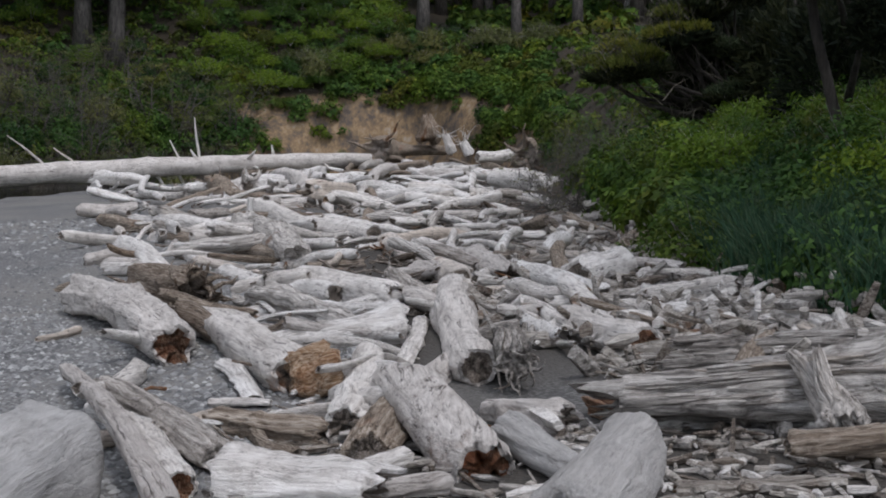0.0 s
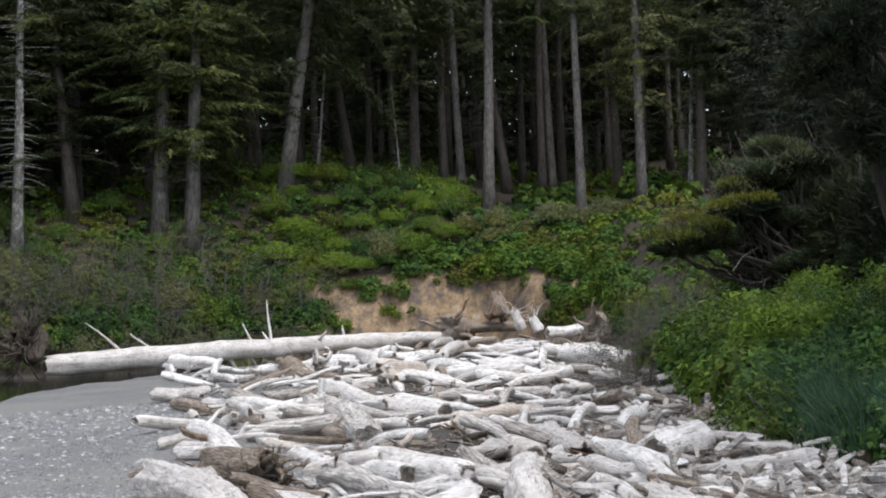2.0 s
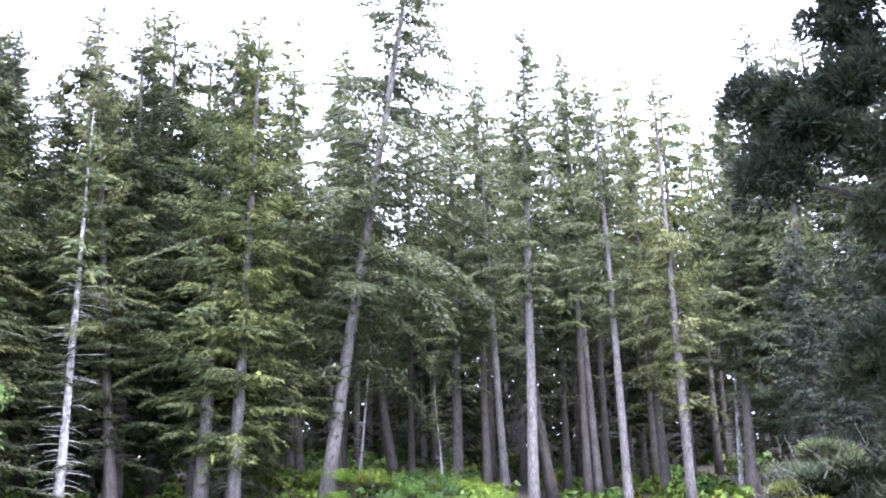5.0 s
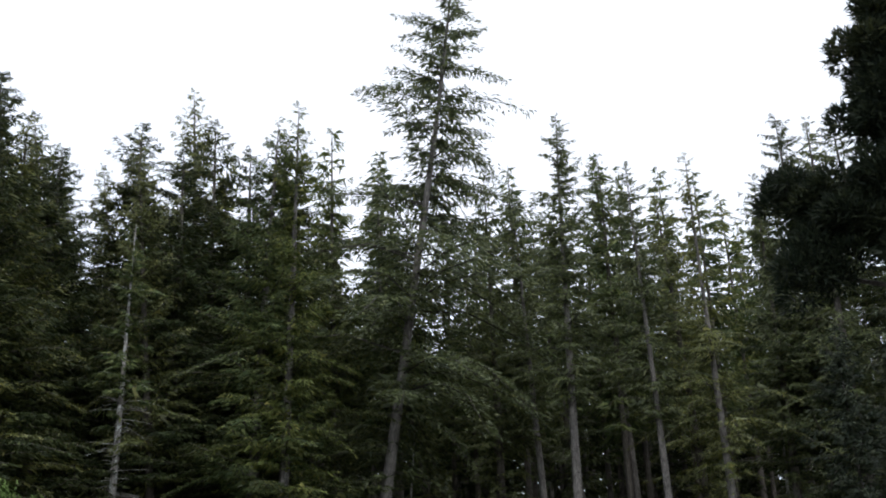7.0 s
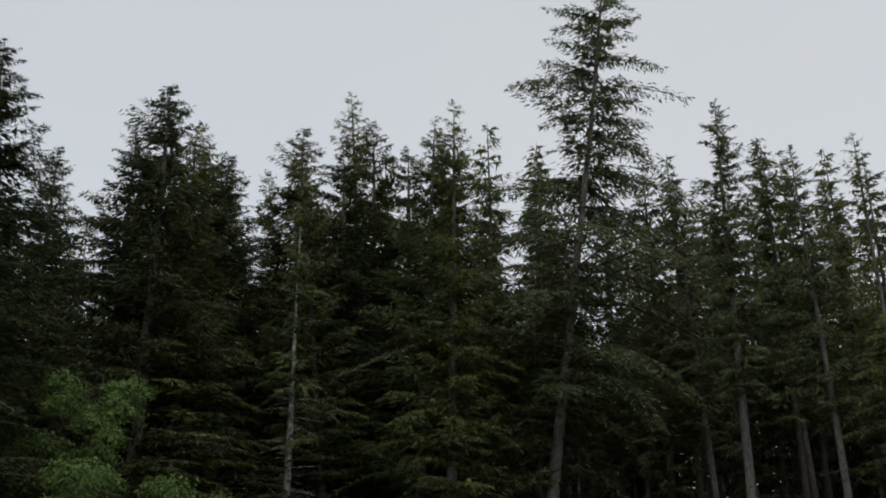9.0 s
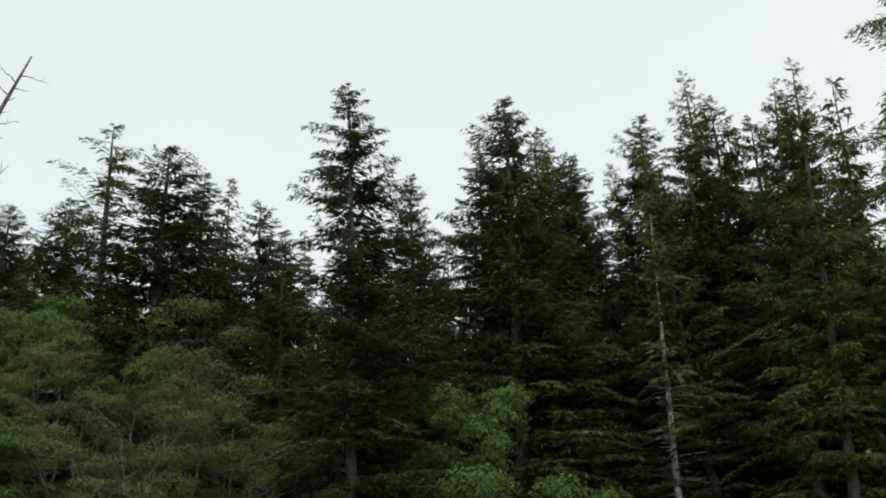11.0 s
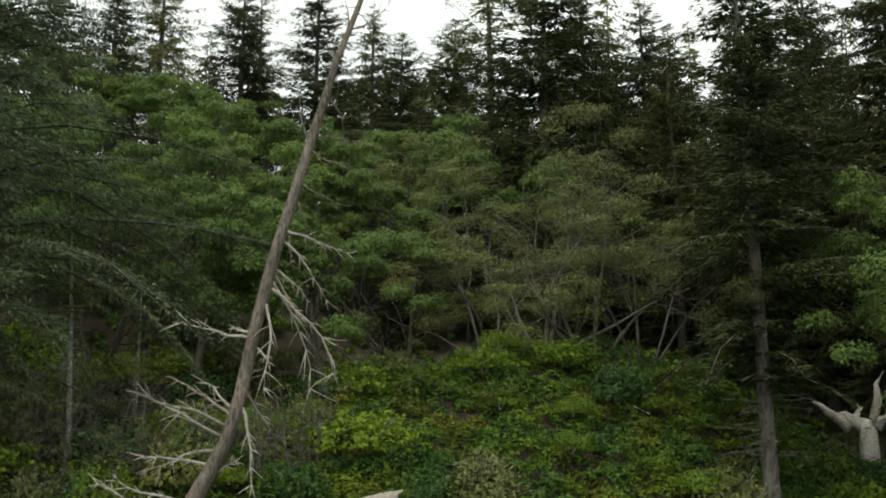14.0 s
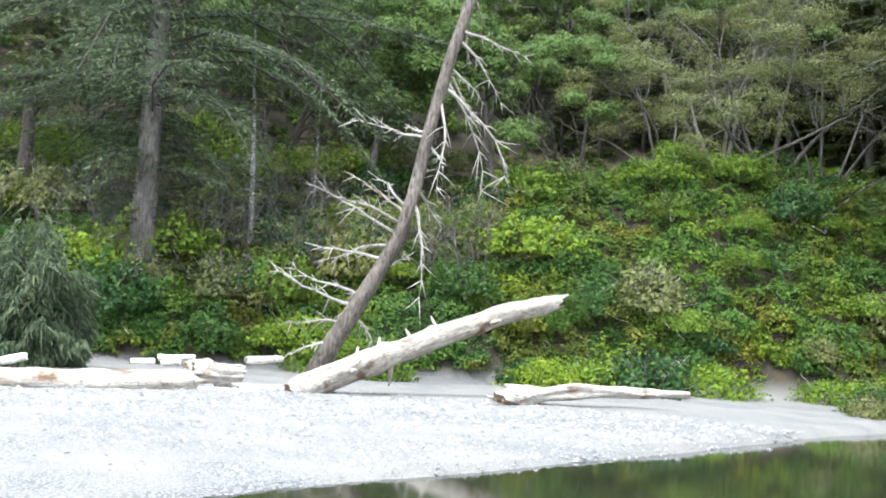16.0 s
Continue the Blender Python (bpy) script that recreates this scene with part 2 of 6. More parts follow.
TWIGS = leafage("fine_grey_twigs", [(0.0, (0.06, 0.052, 0.042)), (1.0, (0.17, 0.152, 0.125))], through_light=0)


# ---- building helpers ----
def mesh_of(name, verts, faces, mats, slots=None, smooth=True):
    me = bpy.data.meshes.new(name)
    me.from_pydata(verts, [], faces)
    for m in mats:
        me.materials.append(m)
    if slots is not None:
        me.polygons.foreach_set("material_index", slots)
    me.polygons.foreach_set("use_smooth", [smooth] * len(faces))
    me.update()
    return me


def part(name, me, parent, label=""):
    ob = new(name, me)
    ob.parent = parent
    return tagged(ob, label)


def cards(name, verts, material):
    """A mesh of many small loose leaves, from an array (n, corners, 3)."""
    n, corners = verts.shape[:2]
    me = bpy.data.meshes.new(name)
    me.vertices.add(n * corners)
    me.vertices.foreach_set("co", np.asarray(verts, dtype=np.float32).ravel())
    me.loops.add(n * corners)
    me.loops.foreach_set("vertex_index", np.arange(n * corners, dtype=np.int32))
    me.polygons.add(n)
    me.polygons.foreach_set("loop_start", np.arange(0, n * corners, corners, dtype=np.int32))
    me.materials.append(material)
    me.update(calc_edges=True)
    return me


def crowned(name, sticks, leaves, stick_material, leaf_material):
    """One crown mesh: its sticks (verts, faces) and its leaves (n, corners, 3)."""
    v, f = sticks
    k, c = len(v), leaves.shape[1]
    n = len(leaves)
    verts = np.concatenate([np.array([tuple(p) for p in v]), leaves.reshape(-1, 3)])
    faces = f + (np.arange(n * c).reshape(n, c) + k).tolist()
    return mesh_of(name, verts.tolist(), faces, [stick_material, leaf_material], [0] * len(f) + [1] * n, False)


def unit(v):
    return v / np.maximum(np.linalg.norm(v, axis=-1, keepdims=True), 1e-9)


def needle_sprigs(base, along, width, rng):
    """Slender three-cornered sprigs from base along a vector: (n, 3, 3)."""
    side = unit(np.cross(along, rng.normal(size=along.shape))) * width[:, None]
    return np.stack([base - side, base + along, base + side], axis=1)


def clump_leaves(rng, centres, radii, per, leaf, low=-0.35, jitter=0.38, flat=0.85):
    """Leaves over many rounded heads of growth, facing outward: (n, 3, 3). centres (k, 3), radii (k), per: leaves on a head of radius 1."""
    counts = np.maximum(12, (per * radii ** 2 * rng.uniform(0.75, 1.25, len(radii))).astype(int))
    k = np.repeat(np.arange(len(radii)), counts)
    n = len(k)
    way = unit(rng.normal(size=(n, 3)))
    way[:, 2] = np.where(way[:, 2] < low, -way[:, 2], way[:, 2])
    phase = rng.uniform(0, 50, len(radii))[k]
    a, b = np.arctan2(way[:, 1], way[:, 0]), way[:, 2]
    swell = 0.8 + 0.25 * value_noise(a * 1.9 + phase, b * 3.5 + phase, 3) + 0.2 * value_noise(a * 4.5 + phase, b * 8 + phase, 4)
    r = radii[k] * swell * (1 - 0.3 * rng.random(n) ** 3)
    base = centres[k] + way * r[:, None] * np.array([1, 1, flat])
    normal = unit(way + np.array([0, 0, 0.25]) + rng.normal(scale=jitter, size=(n, 3)))
    along = unit(np.cross(normal, rng.normal(size=(n, 3))) - np.array([0, 0, 0.2]))
    side = np.cross(normal, along)
    size = (leaf * rng.uniform(0.6, 1.4, n))[:, None]
    return np.stack([base - side * size * 0.42, base + along * size * 1.2, base + side * size * 0.42], axis=1)


def tube(points, radii, sides=8, seed=0, rough=0.0):
    """Verts and faces of a tapering tube along points; rough: unevenness as a share of the radius."""
    verts, faces = [], []
    ps = [Vector(p) for p in points]
    up = Vector((0.31, 0.17, 0.93))
    for i, p in enumerate(ps):
        d = (ps[min(i + 1, len(ps) - 1)] - ps[max(i - 1, 0)]).normalized()
        a = d.cross(up)
        if a.length < 0.1:
            a = d.cross(Vector((1, 0, 0)))
        a.normalize()
        b = d.cross(a)
        for j in range(sides):
            t = 2 * math.pi * j / sides
            c, s = math.cos(t), math.sin(t)
            r = radii[i]
            if rough:
                r *= 1 + rough * noise.noise((c * 1.7 + seed, s * 1.7, i * 0.35)) + 0.5 * rough * noise.noise((c * 4 + seed, s * 4, i * 0.8))
            verts.append(p + (a * c + b * s) * r)
    for i in range(len(ps) - 1):
        for j in range(sides):
            k = (j + 1) % sides
            faces.append((i * sides + j, i * sides + k, (i + 1) * sides + k, (i + 1) * sides + j))
    faces.append(tuple(range(sides))[::-1])
    faces.append(tuple((len(ps) - 1) * sides + j for j in range(sides)))
    return verts, faces


def joined(pieces):
    verts, faces = [], []
    for v, f in pieces:
        n = len(verts)
        verts += v
        faces += [tuple(i + n for i in q) for q in f]
    return verts, faces


# ---- the lie of the land ----
AZ = [-180, -90, -60, -20, -14.7, -9, -6.5, -4.5, 0, 11, 21, 30, 38, 42, 46, 50, 57, 62, 72, 83, 110, 150, 180]
FOOT = [400, 60, 8.3, 10.5, 12.7, 20.5, 33, 56, 66, 65, 62, 61, 57, 55, 52.5, 50, 47.8, 46, 47, 45, 44, 120, 400]
FOOT_Z = [0.2, 0.3, 0.3, 0.25, 0.25, 0.3, 0.4, 0.6, 0.8, 0.6, 0.4, 0.4, 0.4, 0.4, 0.4, 0.4, 0.35, 0.3, 0.3, 0.3, 0.3, 0.2, 0.2]
MID = [500, 90, 22, 23, 26, 34, 44, 62, 67.5, 69, 67, 66, 63.3, 62, 60.5, 58.5, 57.3, 56, 56, 54, 56, 160, 500]
MID_Z = [1, 4, 2.2, 1.9, 1.8, 1.7, 2.0, 4.4, 5.2, 5.0, 4.6, 4.4, 5.7, 8.4, 10.2, 11.0, 9.6, 7.4, 6.4, 5.0, 5, 4, 1]
BACK = [900, 160, 60, 60, 60, 62, 66, 70, 72, 76, 76, 78, 79.3, 80, 86, 90, 90, 90, 90, 90, 95, 260, 900]
BACK_Z = [2, 9, 9, 6, 6, 7, 7.6, 7.4, 8.6, 11.2, 10.2, 10, 11.3, 13, 18, 24, 27.5, 29, 31, 30, 26, 12, 2]


def value_noise(x, y, seed=0):
    """Smooth noise in -1..1 over arrays."""
    xi, yi = np.floor(x), np.floor(y)
    fx, fy = x - xi, y - yi
    fx, fy = fx * fx * (3 - 2 * fx), fy * fy * (3 - 2 * fy)

    def h(a, b):
        v = np.sin(a * 127.1 + b * 311.7 + seed * 74.7) * 43758.5453
        return 2 * (v - np.floor(v)) - 1
    return (h(xi, yi) * (1 - fx) + h(xi + 1, yi) * fx) * (1 - fy) + (h(xi, yi + 1) * (1 - fx) + h(xi + 1, yi + 1) * fx) * fy


def steps(v, a, b):
    t = np.clip((v - a) / (b - a), 0, 1)
    return t * t * (3 - 2 * t)


def creek_side(x, y):
    """How far a place lies from the middle of the creek, less its half width: negative in the water."""
    cy = [-60, -8, 4, 10, 17, 27, 37, 43, 47, 52, 58, 62, 70, 90]
    near = [-6, -5.5, -5.5, -7, -9.6, -13.2, -16.1, -15.8, -14.8, -12.9, -9, -3, 10, 40]
    far = [-12.5, -11.5, -13.2, -16.7, -20.6, -26.1, -31, -33, -33, -32, -31, -28, 2, 32]
    yy = y + 0.4 * value_noise(x * 0.2, y * 0.2, 5)
    return np.maximum(x - np.interp(yy, cy, near), np.interp(yy, cy, far) - x)


def land(x, y):
    """Height of the bare ground, and how far into the planted bank (0 at its foot, 1 at the top of the first slope, 2 at the back)."""
    x, y = np.asarray(x, dtype=float), np.asarray(y, dtype=float)
    d = np.hypot(x, y)
    az = np.degrees(np.arctan2(-x, y)) + 1.2 * value_noise(x * 0.12, y * 0.12, 3)
    f, m, b = (np.interp(az, AZ, t) for t in (FOOT, MID, BACK))
    f = f + 0.5 * value_noise(x * 0.3, y * 0.3, 8)
    fz, mz, bz = (np.interp(az, AZ, t) for t in (FOOT_Z, MID_Z, BACK_Z))
    beach = fz * np.clip(d / f, 0, 1) ** 1.5
    s1, s2 = np.clip((d - f) / (m - f), 0, 1), np.clip((d - m) / (b - m), 0, 1)
    z = np.where(d < f, beach, fz + (mz - fz) * s1 ** 0.8) + (bz - mz) * s2 ** (1 + 0.7 * steps(az, 42, 47) * (1 - steps(az, 58, 64))) + np.clip(d - b, 0, 60) * 0.22 * steps(az, -60, -25) * (1 - steps(az, 95, 120))
    creek = creek_side(x, y)
    bed = -1.0 * steps(-creek, -0.3, 1.6) - 0.17 * steps(-creek, -8, 0.3)
    z = z + np.where(d < f + 1, bed * (1 - steps(d, f - 0.5, f + 1)), 0)
    z = z + np.where(d < f, 0.05 * value_noise(x * 0.5, y * 0.5, 1) + 0.02 * value_noise(x * 2, y * 2, 2), 0)
    return z, s1 + s2


def domes(x, y, size, seed):
    """Rounded heads of growth side by side, of uneven width, as a height in shares of their size."""
    u, v = x / size, y / size
    cu, cv = np.floor(u), np.floor(v)
    best = np.zeros_like(u)
    for i in (-1, 0, 1):
        for j in (-1, 0, 1):
            a, b = cu + i, cv + j
            h = [np.sin(a * p + b * q + seed * 17.3) * 43758.5453 for p, q in ((127.1, 311.7), (269.5, 183.3), (41.7, 289.1))]
            h = [w - np.floor(w) for w in h]
            r = 0.55 + 0.45 * h[2]
            d2 = (u - a - h[0]) ** 2 + (v - b - h[1]) ** 2
            best = np.maximum(best, (0.35 + 0.65 * h[2]) * np.sqrt(np.clip(1 - d2 / r ** 2, 0, 1)))
    return best


def lumps(x, y):
    """Height of the low growth over the bank."""
    z, s = land(x, y)
    az = np.degrees(np.arctan2(-x, y))
    big = domes(x + 0.4 * value_noise(x, y, 15), y, 2.1, 16) * 1.5 + domes(x, y + 0.2 * value_noise(x * 2, y * 2, 18), 0.75, 17) * 0.55
    small = domes(x, y, 0.45, 19) * 0.22 + 0.1 * value_noise(x * 4, y * 4, 13)
    tall = 0.75 + 0.25 * steps(az, 13, 17) * (1 - steps(s, 0.8, 1.6)) - 0.35 * (1 - steps(az, -6, -3))
    return z + np.where(s > 0.02, steps(s, 0, 0.12) * tall * (0.25 + big + small), -0.4)


def ground_z(x, y):
    return float(land(np.array([x]), np.array([y]))[0][0])


def ground_sheet():
    r = np.concatenate([np.linspace(0.3, 30, 60), np.linspace(30.6, 100, 100), np.geomspace(103, 3000, 20)])
    a = np.radians(np.concatenate([np.linspace(-60, 110, 290), np.linspace(113, 297, 47)]))
    rr, aa = np.meshgrid(r, a, indexing="ij")
    x, y = -rr * np.sin(aa), rr * np.cos(aa)
    z, s = land(x, y)
    nr, na = x.shape
    verts = np.stack([x, y, z], axis=-1).reshape(-1, 3)
    i = np.arange(nr * na).reshape(nr, na)
    j = np.roll(i, -1, axis=1)
    q = np.stack([i[:-1], i[1:], j[1:], j[:-1]], axis=-1).reshape(-1, 4)
    faces = [tuple(v) for v in q.tolist()] + [tuple(i[0].tolist())]
    me = mesh_of("ground", verts.tolist(), faces, [GROUND])
    soil = me.attributes.new("soil", "FLOAT", "POINT")
    soil.data.foreach_set("value", s.ravel().astype(np.float32))
    deg = np.degrees(np.arctan2(-x, y))
    clay = me.attributes.new("clay", "FLOAT", "POINT")
    clay.data.foreach_set("value", (1 - steps(np.abs(deg - 2.6), 7.5, 10)).ravel().astype(np.float32))
    # dark sand under the pile, with the shade between its logs put in
    dark_sand_shade = me.attributes.new("dark_sand_shade", "FLOAT", "POINT")
    dark_sand_shade.data.foreach_set("value", (steps(9.5 - deg + 2 * value_noise(x * 0.4, y * 0.4, 44), 0, 5) * steps(deg, -40, -30) * (1 - 0.6 * np.exp(-((x - 0.75) / 1.1) ** 2 - ((y - 8.3) / 1.2) ** 2))).ravel().astype(np.float32))
    tagged(new("ground", me), "gravel and grey sand beach rising into a soil bank", "ground", kind="structure")


def ground_material():
    m, nodes, link, b = shader("gravel_sand_and_soil", 0.9)
    pos = nodes.new("ShaderNodeNewGeometry").outputs["Position"]
    stones = texture(nodes, link, pos, (1, 1, 1), 24, 0, "cells")
    stones2 = texture(nodes, link, pos, (1, 1, 1), 34, 0, "cells")
    broad = texture(nodes, link, pos, (1, 1, 1), 0.35, 4)
    grit = texture(nodes, link, pos, (1, 1, 1), 60, 3)
    sand = ramp(nodes, link, grit, [(0.3, (0.15, 0.145, 0.135)), (0.7, (0.25, 0.24, 0.22))])
    peb = ramp(nodes, link, stones, [(0.1, (0.3, 0.3, 0.29)), (0.35, (0.22, 0.22, 0.215)), (0.6, (0.1, 0.1, 0.1))])
    col = mixed(nodes, link, ramp(nodes, link, broad, [(0.4, (0.0, 0.0, 0.0)), (0.6, (1.0, 1.0, 1.0))]), sand, peb)
    at = nodes.new("ShaderNodeAttribute")
    at.attribute_name = "soil"
    clay = texture(nodes, link, pos, (1.1, 1, 0.8), 1.1, 8, rough=0.75)
    earth = ramp(nodes, link, clay, [(0.3, (0.06, 0.045, 0.035)), (0.43, (0.13, 0.105, 0.085)), (0.5, (0.24, 0.165, 0.095)), (0.57, (0.36, 0.25, 0.14)), (0.66, (0.42, 0.36, 0.29))])
    litter = ramp(nodes, link, clay, [(0.3, (0.02, 0.018, 0.012)), (0.7, (0.06, 0.045, 0.025))])
    cut = nodes.new("ShaderNodeAttribute")
    cut.attribute_name = "clay"
    earth = mixed(nodes, link, cut.outputs["Fac"], litter, earth)
    # darkens the sand below the logs; their shade is part of this colour
    pile_shade = nodes.new("ShaderNodeAttribute")
    pile_shade.attribute_name = "dark_sand_shade"
    col = mixed(nodes, link, pile_shade.outputs["Fac"], col, mixed(nodes, link, 1.0, sand, (0.3, 0.275, 0.25), "MULTIPLY"))
    earth = mixed(nodes, link, ramp(nodes, link, at.outputs["Fac"], [(0.9, (0.0, 0.0, 0.0)), (1.0, (1.0, 1.0, 1.0))]), earth, litter)
    col = mixed(nodes, link, ramp(nodes, link, at.outputs["Fac"], [(0.0, (0.0, 0.0, 0.0)), (0.05, (1.0, 1.0, 1.0))]), col, earth)
    link(col, b.inputs["Base Color"])
    relief(nodes, link, b, mixed(nodes, link, 0.5, stones, stones2), 0.8, 0.03)
    return m


def creek_water():
    m, nodes, link, b = shader("still_creek_water", 0.06)
    b.inputs["Base Color"].default_value = (0.018, 0.02, 0.012, 1)
    b.inputs["IOR"].default_value = 1.33
    pos = nodes.new("ShaderNodeNewGeometry").outputs["Position"]
    relief(nodes, link, b, texture(nodes, link, pos, (1, 1, 1), 2.5, 3), 0.015, 0.02)
    verts, faces = [], []
    ys = np.linspace(-58, 86, 49)
    cy = [-60, -8, 4, 10, 27, 42, 52, 58, 62, 70, 90]
    left = np.interp(ys, cy, [-16, -15, -17, -21, -31, -37, -36, -34, -31, 0, 30])
    right = np.interp(ys, [-60, -8, 4, 10, 17, 27, 37, 43, 47, 52, 58, 62, 70, 90], [-5.2, -4.7, -4.7, -6.2, -8.8, -12.4, -15.3, -15, -14, -12.1, -8.2, -1, 12, 42])
    for y, a, c in zip(ys, left, right):
        verts += [(a, y, -0.17), ((a + c) / 2, y, -0.17), (c, y, -0.17)]
    for i in range(len(ys) - 1):
        for k in (0, 1):
            faces.append((3 * i + k, 3 * i + k + 1, 3 * i + k + 4, 3 * i + k + 3))
    tagged(new("water", mesh_of("water", verts, faces, [m])), "dark still creek water reflecting the forest", "water", kind="structure")


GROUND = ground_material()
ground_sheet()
creek_water()


def bank_growth():
    """Low leafy growth in rounded heads that covers the bank and the forest floor."""
    rng = np.random.default_rng(7)
    out = []
    for heads, a0, a1, s0, s1, r0, r1, per, leaf in ((430, -8, 40, 0.0, 1.1, 0.5, 1.1, 520, 0.14), (900, -8, 40, 0.0, 1.1, 0.3, 0.5, 420, 0.13), (600, 38, 92, 0.0, 1.15, 0.55, 1.35, 760, 0.108), (1300, 36, 92, 0.0, 1.2, 0.3, 0.55, 620, 0.1),
                                                  (1300, -24, -4, 0.0, 1.1, 0.2, 0.6, 850, 0.075), (800, 38, 92, 1.05, 2.1, 0.4, 1.0, 240, 0.2), (1100, -26, 40, 1.0, 2.1, 0.35, 0.8, 330, 0.18), (420, -12, -2, 0.0, 1.2, 0.4, 0.9, 480, 0.13), (220, 40, 92, 0.0, 0.13, 0.5, 0.9, 560, 0.12), (420, -26, 50, 2.0, 5.0, 0.7, 1.5, 110, 0.36)):
        k = np.arange(heads * 2)
        az = np.radians(a0 + (a1 - a0) * ((0.5 + 0.7548776662 * k) % 1))
        deg = np.degrees(az)
        f, m, b = (np.interp(deg, AZ, t) for t in (FOOT, MID, BACK))
        s = s0 + (s1 - s0) * ((0.5 + 0.5698402910 * k) % 1)
        d = f + (m - f) * np.clip(s, 0, 1) + (b - m) * np.clip(s - 1, 0, 1) + np.clip(s - 2, 0, 9) * 14
        x, y = -d * np.sin(az), d * np.cos(az)
        z, real = land(x, y)
        bare = (np.abs(deg - 2.6) < 6.6 + 1.6 * value_noise(x * 0.5 + z, z * 1.3, 31)) & (z < 5.0 + 1.2 * value_noise(x * 0.33, z * 0.3, 32) + 0.6 * value_noise(x * 1.3, z, 35)) & (value_noise(x * 0.8 + z * 0.6, z * 1.2, 33) > -0.5)
        keep = (real > 0.015) & ~(bare & (rng.random(len(x)) < 0.97))
        x, y, z, real = (v[keep][:heads] for v in (x, y, z, real))
        r = (r0 + (r1 - r0) * rng.random(len(x)) ** 1.5) * (0.65 + 0.35 * steps(real, 0, 0.15))
        out.append(clump_leaves(rng, np.stack([x, y, z + r * rng.uniform(0.1, 0.55, len(x))], axis=1), r, per, leaf))
    tagged(new("undergrowth", cards("undergrowth", np.concatenate(out), UNDER)), "dense green salal and salmonberry covering the bank", "undergrowth", kind="stuff")


bank_growth()


# ---- trees ----
def conifer_meshes(seed, height, girth, bare, spread, thick=1.0, lean=(0, 0), needles=None, rind=None, ragged=0.25, dead=14, crook=0.15, droop=0.5, tuft=0.42, dense=0.7, fluff=0.2, inner=7, inner_size=1.0, twiggy=0):
    """Trunk, limb and foliage meshes of a spruce. bare: share of the height without green; spread: longest limb."""
    rng = np.random.default_rng(seed)
    n = 14
    line = []
    for i in range(n + 1):
        u = i / n
        line.append(np.array([lean[0] * u * height + crook * math.sin(3.1 * u + seed) * u, lean[1] * u * height + crook * math.cos(2.3 * u + seed) * u, u * height]))
    rad = [girth * (1 - i / n) ** 0.8 * (1 + 0.45 * math.exp(-i * 1.6)) + 0.012 for i in range(n + 1)]
    line[0][2] = -0.8
    trunk = tube(line, rad, 10, seed, 0.16)

    def at(u):
        k = min(int(u * n), n - 1)
        return line[k] + (line[k + 1] - line[k]) * (u * n - k)
    limbs, sprigs, along, width = [], [], [], []
    count = int(height * 6 * thick)
    for i in range(count):
        u = bare + (1 - bare) * ((i + rng.random()) / count) ** 0.9
        v = (u - bare) / (1 - bare)
        size = spread * (1 - v) ** 0.7 * min(1, 0.5 + v * 3.0) * rng.uniform(1 - ragged * 1.6, 1 + ragged) + 0.16
        if rng.random() < ragged * 0.35:
            continue
        a = rng.uniform(0, 2 * math.pi)
        out = np.array([math.cos(a), math.sin(a), 0])
        p0 = at(u)
        sag = droop * rng.uniform(0.5, 1.3) * (1 - 0.9 * v)
        rise = 0.25 + 0.35 * v
        bend = rng.normal(scale=0.12, size=3)

        def along_limb(q):
            return p0 + out * size * q + np.array([0, 0, size]) * (rise * q - sag * q * q) + bend * size * q * q
        pts = [along_limb(q) for q in (0, 0.35, 0.7, 1.0)]
        r = 0.012 + 0.007 * size
        limbs.append(tube(pts, [r, r * 0.75, r * 0.5, r * 0.2], 3))
        m = int((10 + size * 22 + size * size * 5) * dense)
        q = rng.random(m) ** 0.85 * 0.94 + 0.08
        base = p0 + out * size * q[:, None] + np.array([0, 0, size]) * (rise * q - sag * q * q)[:, None] + bend * size * (q * q)[:, None]
        sidev = np.array([-out[1], out[0], 0])
        lat = rng.choice([-1, 1], m)[:, None] * sidev * rng.uniform(0.3, 1.0, m)[:, None]
        hang = np.array([0, 0, -1]) * rng.uniform(0.0, 0.95, m)[:, None]
        way = unit(out * rng.uniform(0.2, 0.9, m)[:, None] + lat + hang + rng.normal(scale=fluff, size=(m, 3)))
        ln = tuft * rng.uniform(0.6, 1.5, m) * (0.7 + 0.5 * (1 - q)) * min(1.0, 0.55 + size * 0.25)
        reach = rng.random(m) * (0.27 + 0.4 * fluff) * size * (1 - q * 0.6)
        sprigs.append(base + lat * (reach[:, None]) - np.array([0, 0, 0.12]) * reach[:, None])
        along.append(way * ln[:, None])
        width.append(ln * rng.uniform(0.1, 0.18, m))
        if inner and v < 0.86:
            q = rng.uniform(0.08, 0.62, inner)
            sprigs.append(p0 + out * size * q[:, None] + np.array([0, 0, size]) * (rise * q - sag * q * q)[:, None])
            along.append(unit(out * 0.5 + sidev * rng.normal(scale=0.7, size=inner)[:, None] + np.array([0, 0, -0.5]) + rng.normal(scale=0.3, size=(inner, 3))) * (rng.uniform(0.5, 1.0, inner) * min(1.0, 0.15 + size * 0.22) * inner_size)[:, None])
            width.append(rng.uniform(0.09, 0.17, inner) * inner_size)
    for i in range(dead):
        u = rng.uniform(min(0.12, bare * 0.5), 0.4 if twiggy > 3 else max(bare * 1.15, 0.2))
        a = rng.uniform(0, 2 * math.pi)
        out = np.array([math.cos(a), math.sin(a), 0])
        size = rng.uniform(0.6, 2.0) * min(1.0, height / 18) * (1.3 if twiggy > 3 else 1.0)
        p0 = at(u)
        sag = rng.uniform(-0.1, 0.6)
